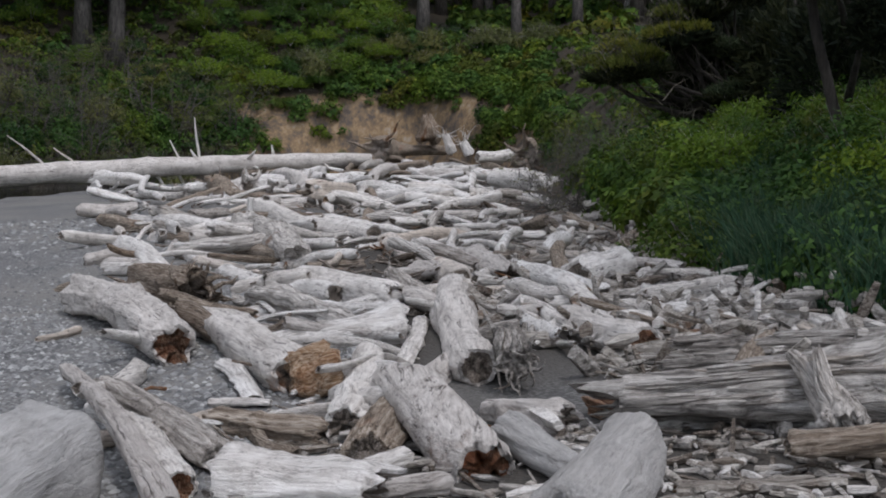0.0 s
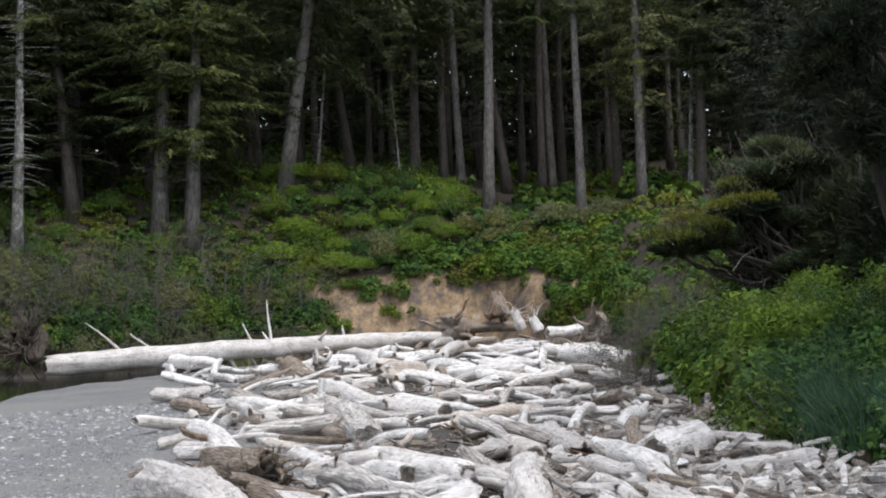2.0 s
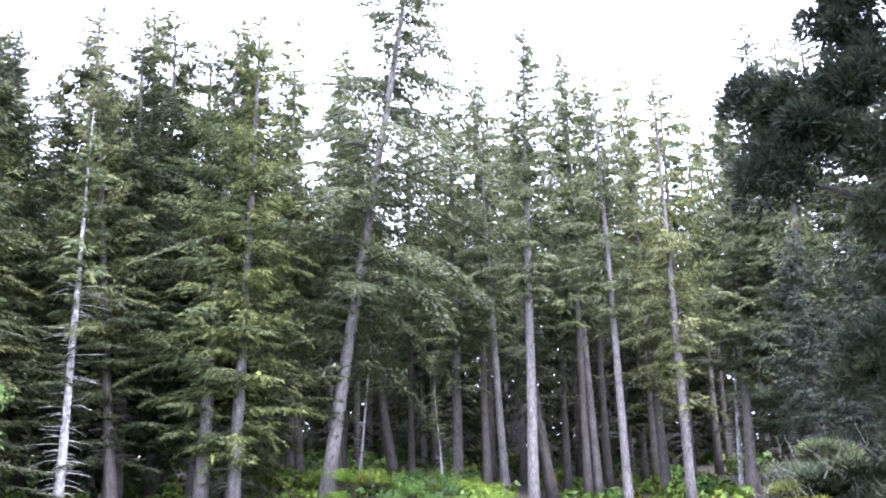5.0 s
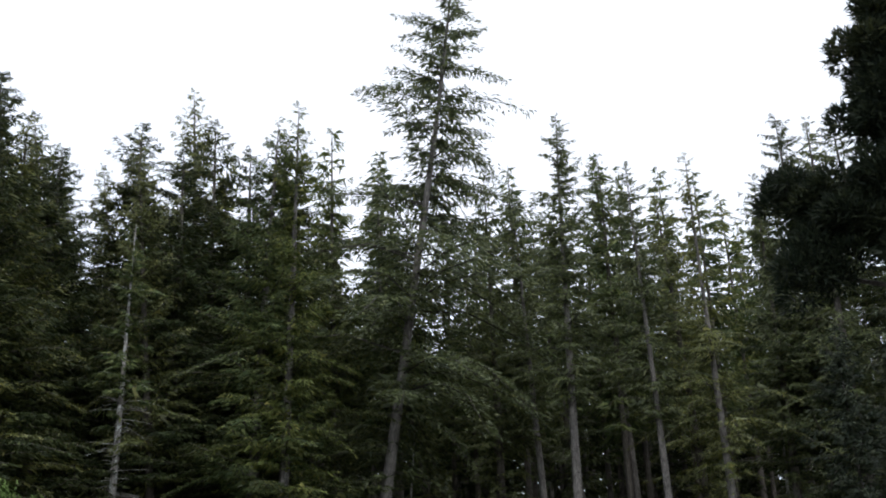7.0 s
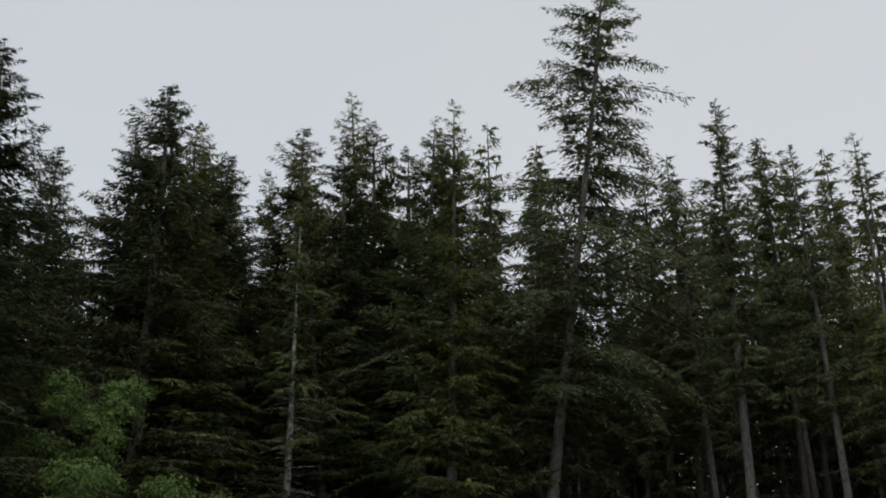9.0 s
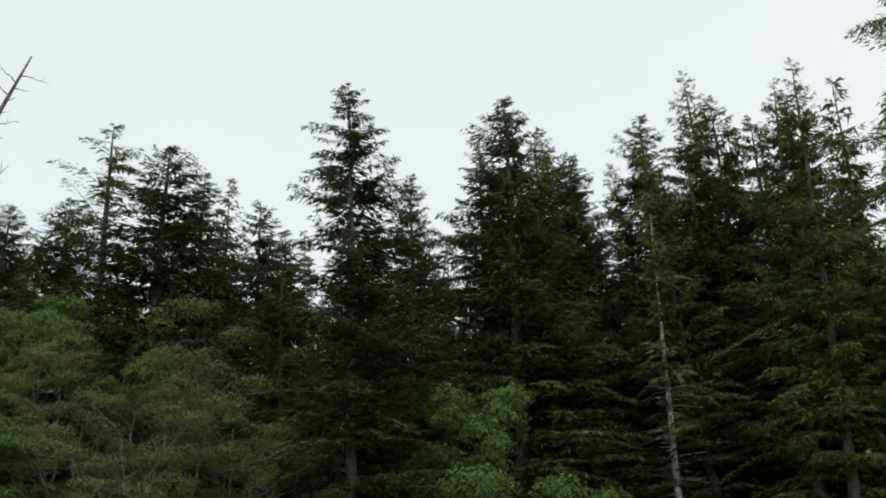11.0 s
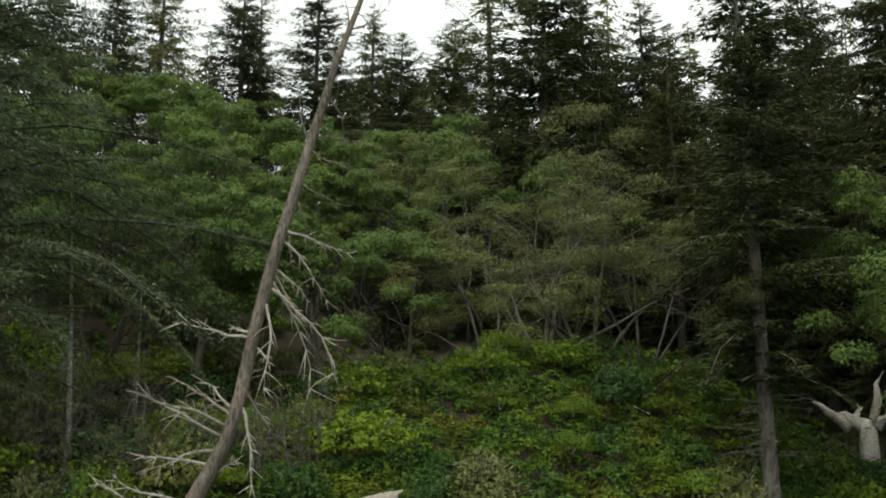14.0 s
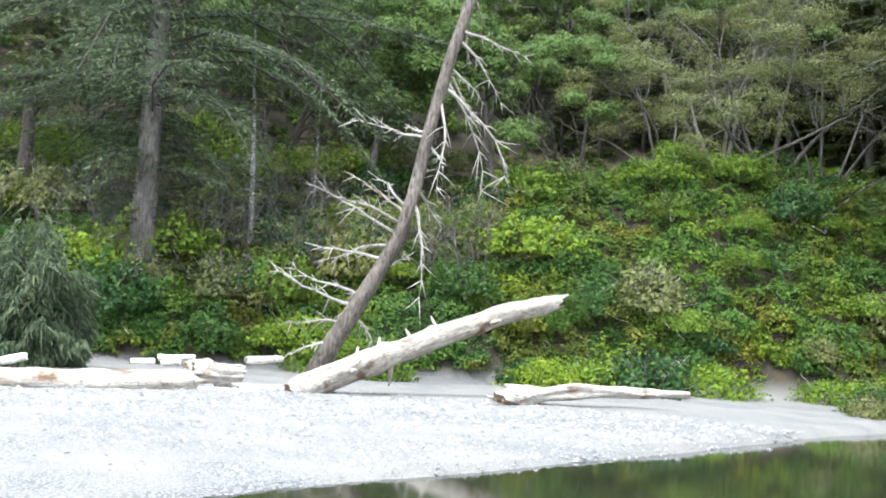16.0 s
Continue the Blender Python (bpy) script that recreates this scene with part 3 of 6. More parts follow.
        limbs.append(tube([p0, p0 + out * size * 0.5 + np.array([0, 0, -0.1 * sag * size]), p0 + out * size + np.array([0, 0, -0.5 * sag * size])], [0.03, 0.022, 0.008], 3))
        for q in rng.uniform(0.25, 1.0, twiggy):
            p = p0 + out * size * q + np.array([0, 0, -0.5 * sag * size * q * q])
            w = unit(out * 0.5 + rng.normal(scale=0.6, size=3) - np.array([0, 0, 0.45])) * size * rng.uniform(0.2, 0.5)
            limbs.append(tube([p, p + w * 0.5 + rng.normal(scale=0.05, size=3), p + w], [0.016, 0.011, 0.004], 3))
    t = mesh_of("trunk", *trunk, [rind or BARK])
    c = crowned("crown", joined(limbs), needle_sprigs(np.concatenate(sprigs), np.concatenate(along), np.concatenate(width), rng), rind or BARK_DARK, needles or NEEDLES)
    return t, c


def planted(name, label, meshes, category="tree", group=""):
    """A tree or shrub: its trunk and its crown."""
    e = tagged(new(name), label, category, group)
    if meshes[0]:
        part("trunk", meshes[0], e)
    part("crown", meshes[1], e)
    return e


def stand(master, x, y, size=1.0, turn=0.0, z=None, stretch=1.0, lean=(0, 0), label=""):
    """A copy of a tree at a place on the ground."""
    z = ground_z(x, y) if z is None else z
    m = pose(x, y, z, lean[0], lean[1], 0) @ pose(0, 0, 0, 0, 0, turn) @ Matrix.Diagonal((size, size, size * stretch, 1))
    return tagged(copy_thing(master, m), label)


def alder_meshes(seed, height, stems, leaf=0.1, per=900, material=None, wide=0.55, rind=None, low=False, bare=0.3, arch=0.0, girth=1.0, heads=60, head=(0.07, 0.15), twigs=1):
    """A many-stemmed broadleaf: stems, forking limbs and twigs, and rounded heads of leaves about the ends of the limbs.
    bare: share of a stem without limbs; arch: how far the stems bow outward; head: radii as shares of the height."""
    rng = np.random.default_rng(seed)
    tubes, ends = [], []

    def grow(p, way, length, r, level):
        n = (7, 4, 2)[level]
        pts, rad = [p], [r]
        for k in range(n):
            way = unit(way + rng.normal(scale=(0.1, 0.2, 0.28)[level], size=3) + np.array([way[0] * arch, way[1] * arch, (-0.06, 0.03, -0.02)[level]]))
            p = p + way * length / n
            pts.append(p)
            rad.append(r * (1 - 0.82 * (k + 1) / n))
            if level < 2 and (k + 1) / n > (bare if level == 0 else 0.15):
                for _ in range(twigs if level else 2):
                    a = rng.uniform(0, 6.28)
                    side = unit(np.cross(way, np.array([math.cos(a), math.sin(a), 0.3])))
                    w2 = unit(way * (0.55 if level == 0 else 0.4) + side * rng.uniform(0.6, 1.0) + np.array([0, 0, 0.12]))
                    grow(p, w2, length * rng.uniform(0.3, 0.5) * (1.0 if level == 0 else 0.85), rad[-1] * 0.55 + 0.003, level + 1)
        tubes.append(tube(pts, rad, (6, 4, 3)[level], seed, 0.08 if level == 0 else 0.0))
        if level:
            ends.append(pts[-1])
    for q in range(stems):
        a = 2 * math.pi * (q + rng.random() * 0.6) / stems
        tilt = rng.uniform(0.2, 1.0) * wide
        foot = np.array([math.cos(a), math.sin(a), 0]) * 0.05 * stems + np.array([0, 0, -0.4])
        grow(foot, unit(np.array([math.cos(a) * tilt, math.sin(a) * tilt, 1.0])), height * rng.uniform(0.8, 1.05), 0.011 * height * girth, 0)
    ends = np.array(ends)
    ends = ends[rng.permutation(len(ends))[:heads]]
    green = clump_leaves(rng, ends, height * rng.uniform(*head, len(ends)), per, leaf, -0.25, 0.45, 0.6)
    if low:
        return None, crowned("crown", joined(tubes), green, rind or BARK, material or ALDER)
    return mesh_of("trunk", *joined(tubes), [rind or BARK]), cards("crown", green, material or ALDER)


def bush_meshes(seed, wide, high, leaves, leaf, material, clump=2.2, twigs=16):
    """A rounded bush: a few stems, and leaves in clumps over an uneven dome."""
    rng = np.random.default_rng(seed)
    way = unit(rng.normal(size=(leaves, 3)))
    way[:, 2] = np.abs(way[:, 2]) * 1.15 - 0.12
    th, ph = np.arctan2(way[:, 1], way[:, 0]), way[:, 2]
    swell = 0.82 + 0.32 * value_noise(th * clump + 9, ph * clump * 1.6, seed) + 0.2 * value_noise(th * clump * 2.6 + 9, ph * clump * 4, seed + 1)
    r = swell * (1 - 0.35 * rng.random(leaves) ** 3)
    base = way * r[:, None] * np.array([wide, wide, high])
    normal = unit(way + rng.normal(scale=0.6, size=(leaves, 3)) + np.array([0, 0, 0.3]))
    along = unit(np.cross(normal, rng.normal(size=(leaves, 3))) - np.array([0, 0, 0.25]))
    side = np.cross(normal, along)
    k = (leaf * rng.uniform(0.6, 1.4, leaves))[:, None]
    quads = np.stack([base - side * k * 0.42, base + along * k * 1.25, base + side * k * 0.42], axis=1)
    stems = []
    for i in range(5):
        a = rng.uniform(0, 6.28)
        tip = np.array([math.cos(a) * wide * 0.5, math.sin(a) * wide * 0.5, high * 0.7])
        stems.append(tube([np.array([0, 0, -0.3]) + tip * 0.05, tip * 0.5 + rng.normal(scale=0.06, size=3), tip], [0.03, 0.022, 0.01], 4))
    for i in range(twigs):
        w = unit(rng.normal(size=3) + np.array([0, 0, 0.9]))
        p = w * np.array([wide, wide, high]) * 0.6
        q = w * np.array([wide, wide, high]) * rng.uniform(0.95, 1.25) + rng.normal(scale=0.08, size=3)
        stems.append(tube([p, q], [0.011, 0.004], 3))
    return None, crowned("crown", joined(stems), quads, BARK_PALE, material)


# ---- driftwood ----
def log_mesh(seed, length, r0, r1, bend=0.02, gnarl=0.16, mats=None, sides=22, cut=(0.25, 0.25), flare=0.0, squash=1.0, hook=0.0, rings=34, fine=0.0):
    """A weathered log along x, from r0 at the start to r1 at the end, furrowed along its grain, with ragged hollowed ends. cut: how ragged each end is."""
    k = random.Random(seed)
    big = max(r0, r1)
    n = max(9, min(rings, int(length / big * (7 if fine else 3.2))))
    off, ph, twist = k.uniform(0, 90), k.uniform(0, 6), k.uniform(-0.8, 0.8)
    knots = [(k.random(), k.uniform(0, 6.28), k.uniform(0.12, 0.35)) for _ in range(k.randint(1, 4))]
    slots, faces, verts = [], [], []
    for i in range(n + 1):
        u = i / n
        x = (u - 0.5) * length
        cy = bend * length * math.sin(math.pi * u) + hook * length * u ** 3 + 0.2 * big * noise.noise((x * 0.5, off, 9))
        cz = 0.3 * bend * length * math.sin(2.2 * math.pi * u + ph) + 0.15 * big * noise.noise((x * 0.6, off, 19))
        r = r0 + (r1 - r0) * u + flare * big * math.exp(-u * 9)
        r *= 1 + 0.16 * noise.noise((u * length * 0.9, off, 2))
        r *= min(1, 0.8 + 5 * min(u, 1 - u))
        for j in range(sides):
            t = 2 * math.pi * j / sides
            c, s = math.cos(t + twist * u), math.sin(t + twist * u)
            q = 1 + gnarl * (noise.noise((x * 0.7 + off, c * 1.3, s * 1.3)) + 0.8 * noise.noise((x * 0.5 + off, c * 3.2, s * 3.2)))
            q -= (0.05 + 0.35 * gnarl) * max(0, 0.35 - abs(noise.noise((x * 0.3 + off, c * 2.6 + 5, s * 2.6)))) * 2
            q += 0.3 * gnarl * noise.noise((x * 3 + off, c * 6, s * 6))
            if fine:
                y8, z8 = c * r * 13, s * r * 13
                g = abs(noise.noise((x * 1.1 + off, y8 * 0.8, z8 * 0.8)))
                q -= fine * max(0, 1 - g / 0.13) * (0.5 + noise.noise((x * 1.7, off + c, s)))
                q += 0.5 * fine * noise.noise((x * 5 + off, y8 * 1.6, z8 * 1.6)) + 0.35 * fine * noise.noise((x * 13 + off, y8 * 2.6, z8 * 2.6))
            for ku, kt, kh in knots:
                q += kh * math.exp(-((u - ku) * length / big / 0.5) ** 2 - (math.cos(t - kt) - 1) ** 2 * 12)
            q *= r
            dx = 0.0
            if i in (0, n):
                dx = cut[0 if i == 0 else 1] * r * (1.6 * noise.noise((c * 1.6 + off, s * 1.6, i)) + 1.3 * noise.noise((c * 5 + off, s * 5, i)))
            verts.append((x + dx, cy + q * math.cos(t), cz + q * math.sin(t) * squash))
    for i in range(n):
        for j in range(sides):
            h = (j + 1) % sides
            faces.append((i * sides + j, i * sides + h, (i + 1) * sides + h, (i + 1) * sides + j))
            slots.append(0)
    for end in (0, n):
        ring = [verts[end * sides + j] for j in range(sides)]
        mid = [sum(v[a] for v in ring) / sides for a in range(3)]
        sign, rough = (1, cut[0]) if end == 0 else (-1, cut[1])
        rr = r0 if end == 0 else r1
        loops = [[end * sides + j for j in range(sides)]]
        for scale, deep in ((0.82, 0.12), (0.58, 0.3), (0.3, 0.5)):
            first = len(verts)
            loops.append(list(range(first, first + sides)))
            for j in range(sides):
                p = ring[j]
                w = (0.2 + rough) * noise.noise((math.cos(j * 6.283 / sides) * scale * 3 + off, math.sin(j * 6.283 / sides) * scale * 3, end))
                verts.append((mid[0] + (p[0] - mid[0]) * scale + sign * (deep * (0.15 + rough) + w) * rr, mid[1] + (p[1] - mid[1]) * scale, mid[2] + (p[2] - mid[2]) * scale))
        for a in range(3):
            for j in range(sides):
                h = (j + 1) % sides
                f = (loops[a][j], loops[a + 1][j], loops[a + 1][h], loops[a][h])
                faces.append(f if end == 0 else f[::-1])
                slots.append(1 if a else 0)
        faces.append(tuple(loops[3]) if end == n else tuple(loops[3][::-1]))
        slots.append(1)
    me = mesh_of("log", verts, faces, mats or [DRIFT, END], slots)
    sharp = [False] * len(me.edges)
    for e in me.edges:
        i, j = e.vertices
        if i // sides == j // sides and i // sides in (0, n):
            sharp[e.index] = True
    me.edges.foreach_set("use_edge_sharp", sharp)
    return me


def lie(a, b, roll=0.0):
    """The pose of a thing along x whose ends lie at a and b."""
    a, b = Vector(a), Vector(b)
    d = b - a
    yaw = math.degrees(math.atan2(d.y, d.x))
    dip = -math.degrees(math.asin(max(-1, min(1, d.z / max(d.length, 1e-6)))))
    return pose(*((a + b) / 2), 0, 0, yaw) @ pose(0, 0, 0, 0, dip, 0) @ pose(0, 0, 0, roll)


LOG_SEED = [100]


def log(label, a, b, r0, r1, look_of="pale", stubs=0, roots=0, reach=1.0, stout=1.0, splinters=0, **shape):
    """A log from a to b, with stubs of broken branches and, at its start, roots."""
    LOG_SEED[0] += 1
    s = LOG_SEED[0]
    k = random.Random(s)
    length = max((Vector(b) - Vector(a)).length, 0.3)
    mats = {"pale": [DRIFT, END], "brown": [DRIFT_BROWN, END], "rotten": [DRIFT, ROT], "split": [DRIFT_SPLIT, DRIFT_SPLIT], "heart": [ROT, ROT], "bark": [DRIFT_BROWN, END], "dark": [BARK, ROT], "smooth": [DRIFT_SMOOTH, DRIFT_SMOOTH], "shred": [DRIFT_SHRED, DRIFT_SHRED], "worn": [DRIFT_WORN, ROT], "rust": [DRIFT, RUST], "rusty": [RUST, RUST], "earth": [EARTH, EARTH]}[look_of]
    if (Vector(a) + Vector(b)).length < 26:
        shape = dict(sides=40, rings=76, fine=0.05 if look_of == "smooth" else 0.13, **shape)
    ob = new("driftwood_log", log_mesh(s, length, r0, r1, mats=mats, **shape))
    ob.matrix_world = lie(a, b, k.uniform(0, 360) if shape.get("squash", 1) == 1 and not shape.get("hook") and abs(shape.get("bend", 0)) < 0.07 else 0)
    tagged(ob, label, "driftwood", "driftwood pile")
    for i in range(stubs):
        u = k.uniform(0.15, 0.9)
        r = r0 + (r1 - r0) * u
        t = k.uniform(0, 6.28)
        p = Vector(((u - 0.5) * length, math.cos(t) * r * 0.7, math.sin(t) * r * 0.7))
        w = Vector((k.uniform(-0.3, 0.7), math.cos(t), math.sin(t))) * k.uniform(0.8, 2.0) * r
        part("branch_stub", mesh_of("branch_stub", *tube([p, p + w * 0.6, p + w + Vector((k.uniform(-0.2, 0.2) * r, 0, 0))], [r * 0.22, r * 0.16, r * 0.06], 6, s + i, 0.3), [mats[0]]), ob)
    for i in range(roots):
        t = 2 * math.pi * (i + k.random() * 0.7) / roots
        out = Vector((k.uniform(-0.9, 0.1), math.cos(t), math.sin(t))).normalized()
        p = Vector((-length / 2 + r0 * k.uniform(0.1, 0.5), math.cos(t) * r0 * 0.5, math.sin(t) * r0 * 0.5))
        pts, way = [p], out
        ln = r0 * k.uniform(1.0, 2.1) * reach
        for q in range(4):
            way = (way + Vector((k.uniform(-0.7, 0.5), k.uniform(-0.85, 0.85), k.uniform(-0.85, 0.85)))).normalized()
            pts.append(pts[-1] + way * ln / 4)
        r = r0 * k.uniform(0.1, 0.24) * stout
        part("root", mesh_of("root", *tube(pts, [r, r * 0.85, r * 0.6, r * 0.4, r * 0.14], 7, s + i, 0.4), [mats[0]]), ob)
    for i in range(splinters):
        u, t = k.uniform(-0.5, 0.3), k.uniform(0.1, 3.0)
        r = (r0 + (r1 - r0) * (u + 0.5)) * k.uniform(0.9, 1.12)
        ln = length * k.uniform(0.1, 0.35)
        x, c, h = u * length, math.cos(t) * r, math.sin(t) * r * shape.get("squash", 1)
        drift, lift = k.uniform(-0.12, 0.12) * ln, k.uniform(-0.03, 0.1) * ln
        w = r * k.uniform(0.04, 0.12)
        part("splinter", mesh_of("splinter", *tube([(x, c, h), (x + ln * 0.5, c + drift * 0.5, h + lift * 0.3), (x + ln, c + drift, h + lift)], [w * 0.4, w, w * 0.3], 5, s + i, 0.5), [mats[0]], smooth=False), ob)
    return ob


def snag_limb(seed, p0, out, length, r, forks=2, sag=0.3):
    """A bare dead limb with side twigs."""
    k = random.Random(seed)
    pts, way, pieces = [Vector(p0)], Vector(out).normalized(), []
    n = 6
    for i in range(n):
        way = (way + Vector((k.uniform(-0.3, 0.3), k.uniform(-0.3, 0.3), k.uniform(-0.3, 0.3) - sag * 0.25))).normalized()
        pts.append(pts[-1] + way * length / n)
        if i > 0:
            for f in range(forks):
                w = (way + Vector((k.uniform(-1, 1), k.uniform(-1, 1), k.uniform(-1, 0.7)))).normalized()
                ln = length * k.uniform(0.08, 0.3)
                q = pts[-1]
                pieces.append(tube([q, q + w * ln * 0.5, q + w * ln + Vector((0, 0, k.uniform(-0.2, 0.1))) * ln], [r * 0.35, r * 0.25, r * 0.08], 4))
    pieces.append(tube(pts, [r * (1 - 0.85 * i / n) for i in range(n + 1)], 5, seed, 0.25))
    return joined(pieces)


# ---- the driftwood pile ----
log("huge pale weathered log butt resting on the gravel", (-2.12, 6.26, 0.15), (-2.26, 5.02, 0.15), 0.306, 0.322, "smooth", gnarl=0.14, cut=(0.3, 0.2))
log("long thin grey pole leaning over the gravel", (-2.95, 8.94, 0.11), (-1.31, 5.30, 0.13), 0.060, 0.080)
log("dark split half log with a hollow side", (-2.56, 8.53, 0.04), (-1.26, 6.42, 0.07), 0.099, 0.132, "split", gnarl=0.3)
log("short grey log with a brown rotten end", (-2.11, 7.50, 0.01), (-1.37, 5.99, 0.04), 0.107, 0.116, "rust")
log("thick flat pale log with shredded surface", (-1.12, 5.81, 0.12), (-0.32, 5.58, 0.13), 0.209, 0.199, gnarl=0.34, cut=(0.6, 0.6), squash=0.85)
log("orange-brown rotted log piece", (-1.51, 7.47, 0.03), (-0.73, 7.07, 0.07), 0.105, 0.110, "brown", gnarl=0.35, cut=(0.6, 0.5))
log("flat grey slab of driftwood", (-1.66, 8.12, 0.02), (-1.22, 8.10, 0.02), 0.054, 0.045, squash=0.5)
log("weathered grey plank half buried in gravel", (-1.79, 9.37, 0.08), (-1.35, 8.17, 0.03), 0.085, 0.090, squash=0.5)
log("pale thick log with smooth worn surface", (-2.47, 11.57, 0.09), (-1.10, 8.47, 0.16), 0.160, 0.222, gnarl=0.15, cut=(0.3, 0.2))
log("rotten orange-brown heartwood stump end", (-1.15, 8.45, 0.13), (-0.82, 8.59, 0.18), 0.178, 0.239, "heart", gnarl=0.3, cut=(0.2, 0.15))
log("grey log with a dark hollow end", (-0.58, 9.07, 0.13), (-0.62, 7.03, 0.10), 0.139, 0.145, gnarl=0.2, cut=(0.3, 0.6))
log("long pale log with a knotted end", (-1.55, 10.02, 0.10), (-0.38, 10.57, 0.17), 0.095, 0.187, bend=0.03)
log("twisted pale stump with a gaping hollow", (-2.07, 12.83, 0.17), (-0.70, 10.59, 0.12), 0.210, 0.104, "split", gnarl=0.5, cut=(0.9, 0.3), roots=5)
log("big bleached stump with shredded brown end", (-4.23, 13.51, 0.09), (-2.20, 9.58, 0.18), 0.243, 0.237, "rust", gnarl=0.22, cut=(0.4, 0.6))
log("small pale stick on the gravel", (-3.85, 10.90, 0.01), (-3.68, 11.66, -0.01), 0.026, 0.048)
log("dark root mass with tangled brown roots", (-2.76, 12.86, 0.22), (-3.91, 14.81, 0.11), 0.306, 0.187, "brown", gnarl=0.5, cut=(0.9, 0.3), roots=44, reach=0.75, stout=0.6)
log("grey log lying against the root mass", (-5.33, 19.36, 0.20), (-3.87, 16.00, 0.11), 0.186, 0.177)
log("long slender pale log in the pile", (-4.09, 18.27, 0.18), (-1.23, 12.87, 0.17), 0.110, 0.177, bend=0.02)
log("long straight split log with warm brown side", (-7.64, 25.97, 0.23), (-2.06, 16.75, 0.21), 0.158, 0.140, "brown", bend=0.01)
log("long grey log above the gravel edge", (-7.23, 26.92, 0.24), (-3.43, 21.04, 0.27), 0.122, 0.229)
log("fan-shaped pale broken butt", (-3.86, 22.37, 0.34), (-2.08, 16.41, 0.28), 0.310, 0.242, "split", gnarl=0.3, cut=(0.7, 0.4))
log("smooth grey log in the pile", (-4.75, 28.78, 0.37), (-1.17, 20.14, 0.28), 0.241, 0.226)
log("thick pale log with broken end", (-1.77, 14.22, 0.23), (-0.50, 12.18, 0.19), 0.154, 0.221, cut=(0.3, 0.6))
log("split brown slab of driftwood", (-1.91, 16.10, 0.19), (-1.14, 16.47, 0.20), 0.087, 0.105, "brown", squash=0.6)
log("broken grey slab standing on end", (-3.91, 23.68, 0.83), (-3.99, 23.67, 0.34), 0.076, 0.058)
log("pale knotted stump with roots", (-3.81, 32.82, 0.53), (-2.59, 33.55, 0.50), 0.450, 0.327, gnarl=0.5, roots=6)
log("long sinuous bleached trunk", (-3.13, 34.93, 0.45), (1.74, 29.65, 0.31), 0.256, 0.116, bend=0.05)
log("grey log tilted down into the pile", (-1.01, 19.87, 0.22), (0.19, 14.25, 0.18), 0.165, 0.167)
log("long bleached log in the pile", (-1.08, 50.63, 0.69), (3.49, 47.63, 0.70), 0.246, 0.348)
log("tapering bleached log in the pile", (-1.11, 34.69, 0.54), (1.44, 35.21, 0.41), 0.338, 0.154)
log("pale thick log with broken ends", (1.86, 40.90, 0.70), (3.62, 36.18, 0.56), 0.438, 0.318, gnarl=0.25)
log("thin straight pole across the logs", (0.35, 23.22, 0.18), (2.08, 25.03, 0.28), 0.051, 0.098)
log("grey weathered log at the edge of the bushes", (1.88, 23.30, 0.27), (3.20, 23.19, 0.46), 0.148, 0.091)
log("thick grey log among broken pieces", (1.04, 15.16, 0.22), (1.71, 12.20, 0.22), 0.149, 0.175, gnarl=0.2)
log("large rounded grey stump", (1.53, 13.31, 0.30), (2.19, 14.22, 0.39), 0.249, 0.246, gnarl=0.25)
log("upright pale log with a smooth end", (0.13, 13.06, 0.21), (0.27, 8.64, 0.15), 0.211, 0.184, gnarl=0.12)
log("tangled root ball with dark gaps", (0.58, 8.99, 0.14), (0.56, 10.73, 0.12), 0.142, 0.106, "dark", gnarl=0.4, roots=10, reach=0.7)
log("dark root ball of tangled grey roots", (0.52, 8.35, 0.26), (0.54, 9.53, 0.28), 0.145, 0.094, "shred", gnarl=0.5, roots=34, reach=1.0, stout=0.62)
log("pale branch log with stubs", (0.68, 13.36, 0.14), (1.19, 10.48, 0.12), 0.092, 0.093, stubs=2)
log("thick log with a flaking brown end", (1.17, 11.06, 0.18), (1.60, 9.19, 0.24), 0.158, 0.193, "rust", gnarl=0.2)
log("curved pale log with a rust-red broken end", (0.12, 9.3, 0.14), (0.23, 6.12, 0.17), 0.125, 0.200, "rust", bend=-0.14, gnarl=0.08, cut=(0.2, 0.5))
log("narrow weathered board in the pile", (-0.23, 11.91, 0.08), (-0.44, 8.31, 0.06), 0.082, 0.091, squash=0.5)
log("brown log with loose bark", (-0.28, 8.29, 0.11), (-0.42, 6.37, 0.12), 0.156, 0.167, "bark", gnarl=0.3)
log("short pale stub of a log", (-0.32, 6.80, 0.06), (-0.17, 7.30, 0.06), 0.061, 0.080)
log("pale broken branch of driftwood", (-0.43, 6.22, 0.06), (-0.20, 6.41, 0.07), 0.057, 0.068, stubs=1)
log("grey branch lying in the pile", (-0.34, 5.80, 0.06), (0.04, 5.91, 0.07), 0.059, 0.075)
log("grey log with a fibrous cut end", (0.29, 7.67, 0.06), (0.75, 7.02, 0.13), 0.084, 0.134, cut=(0.3, 0.5))
log("smooth grey log sinking into the sand", (0.39, 6.89, 0.10), (0.73, 5.76, 0.12), 0.131, 0.094, "smooth")
log("large smooth grey log end tilted upward", (0.90, 5.35, 0.41), (0.46, 4.12, 0.40), 0.158, 0.202, "smooth", gnarl=0.08)
log("huge splintered log with shredded fibres", (1.04, 7.01, 0.23), (3.06, 6.64, 0.38), 0.229, 0.326, "shred", gnarl=0.6, cut=(0.9, 0.3), squash=0.8, splinters=110)
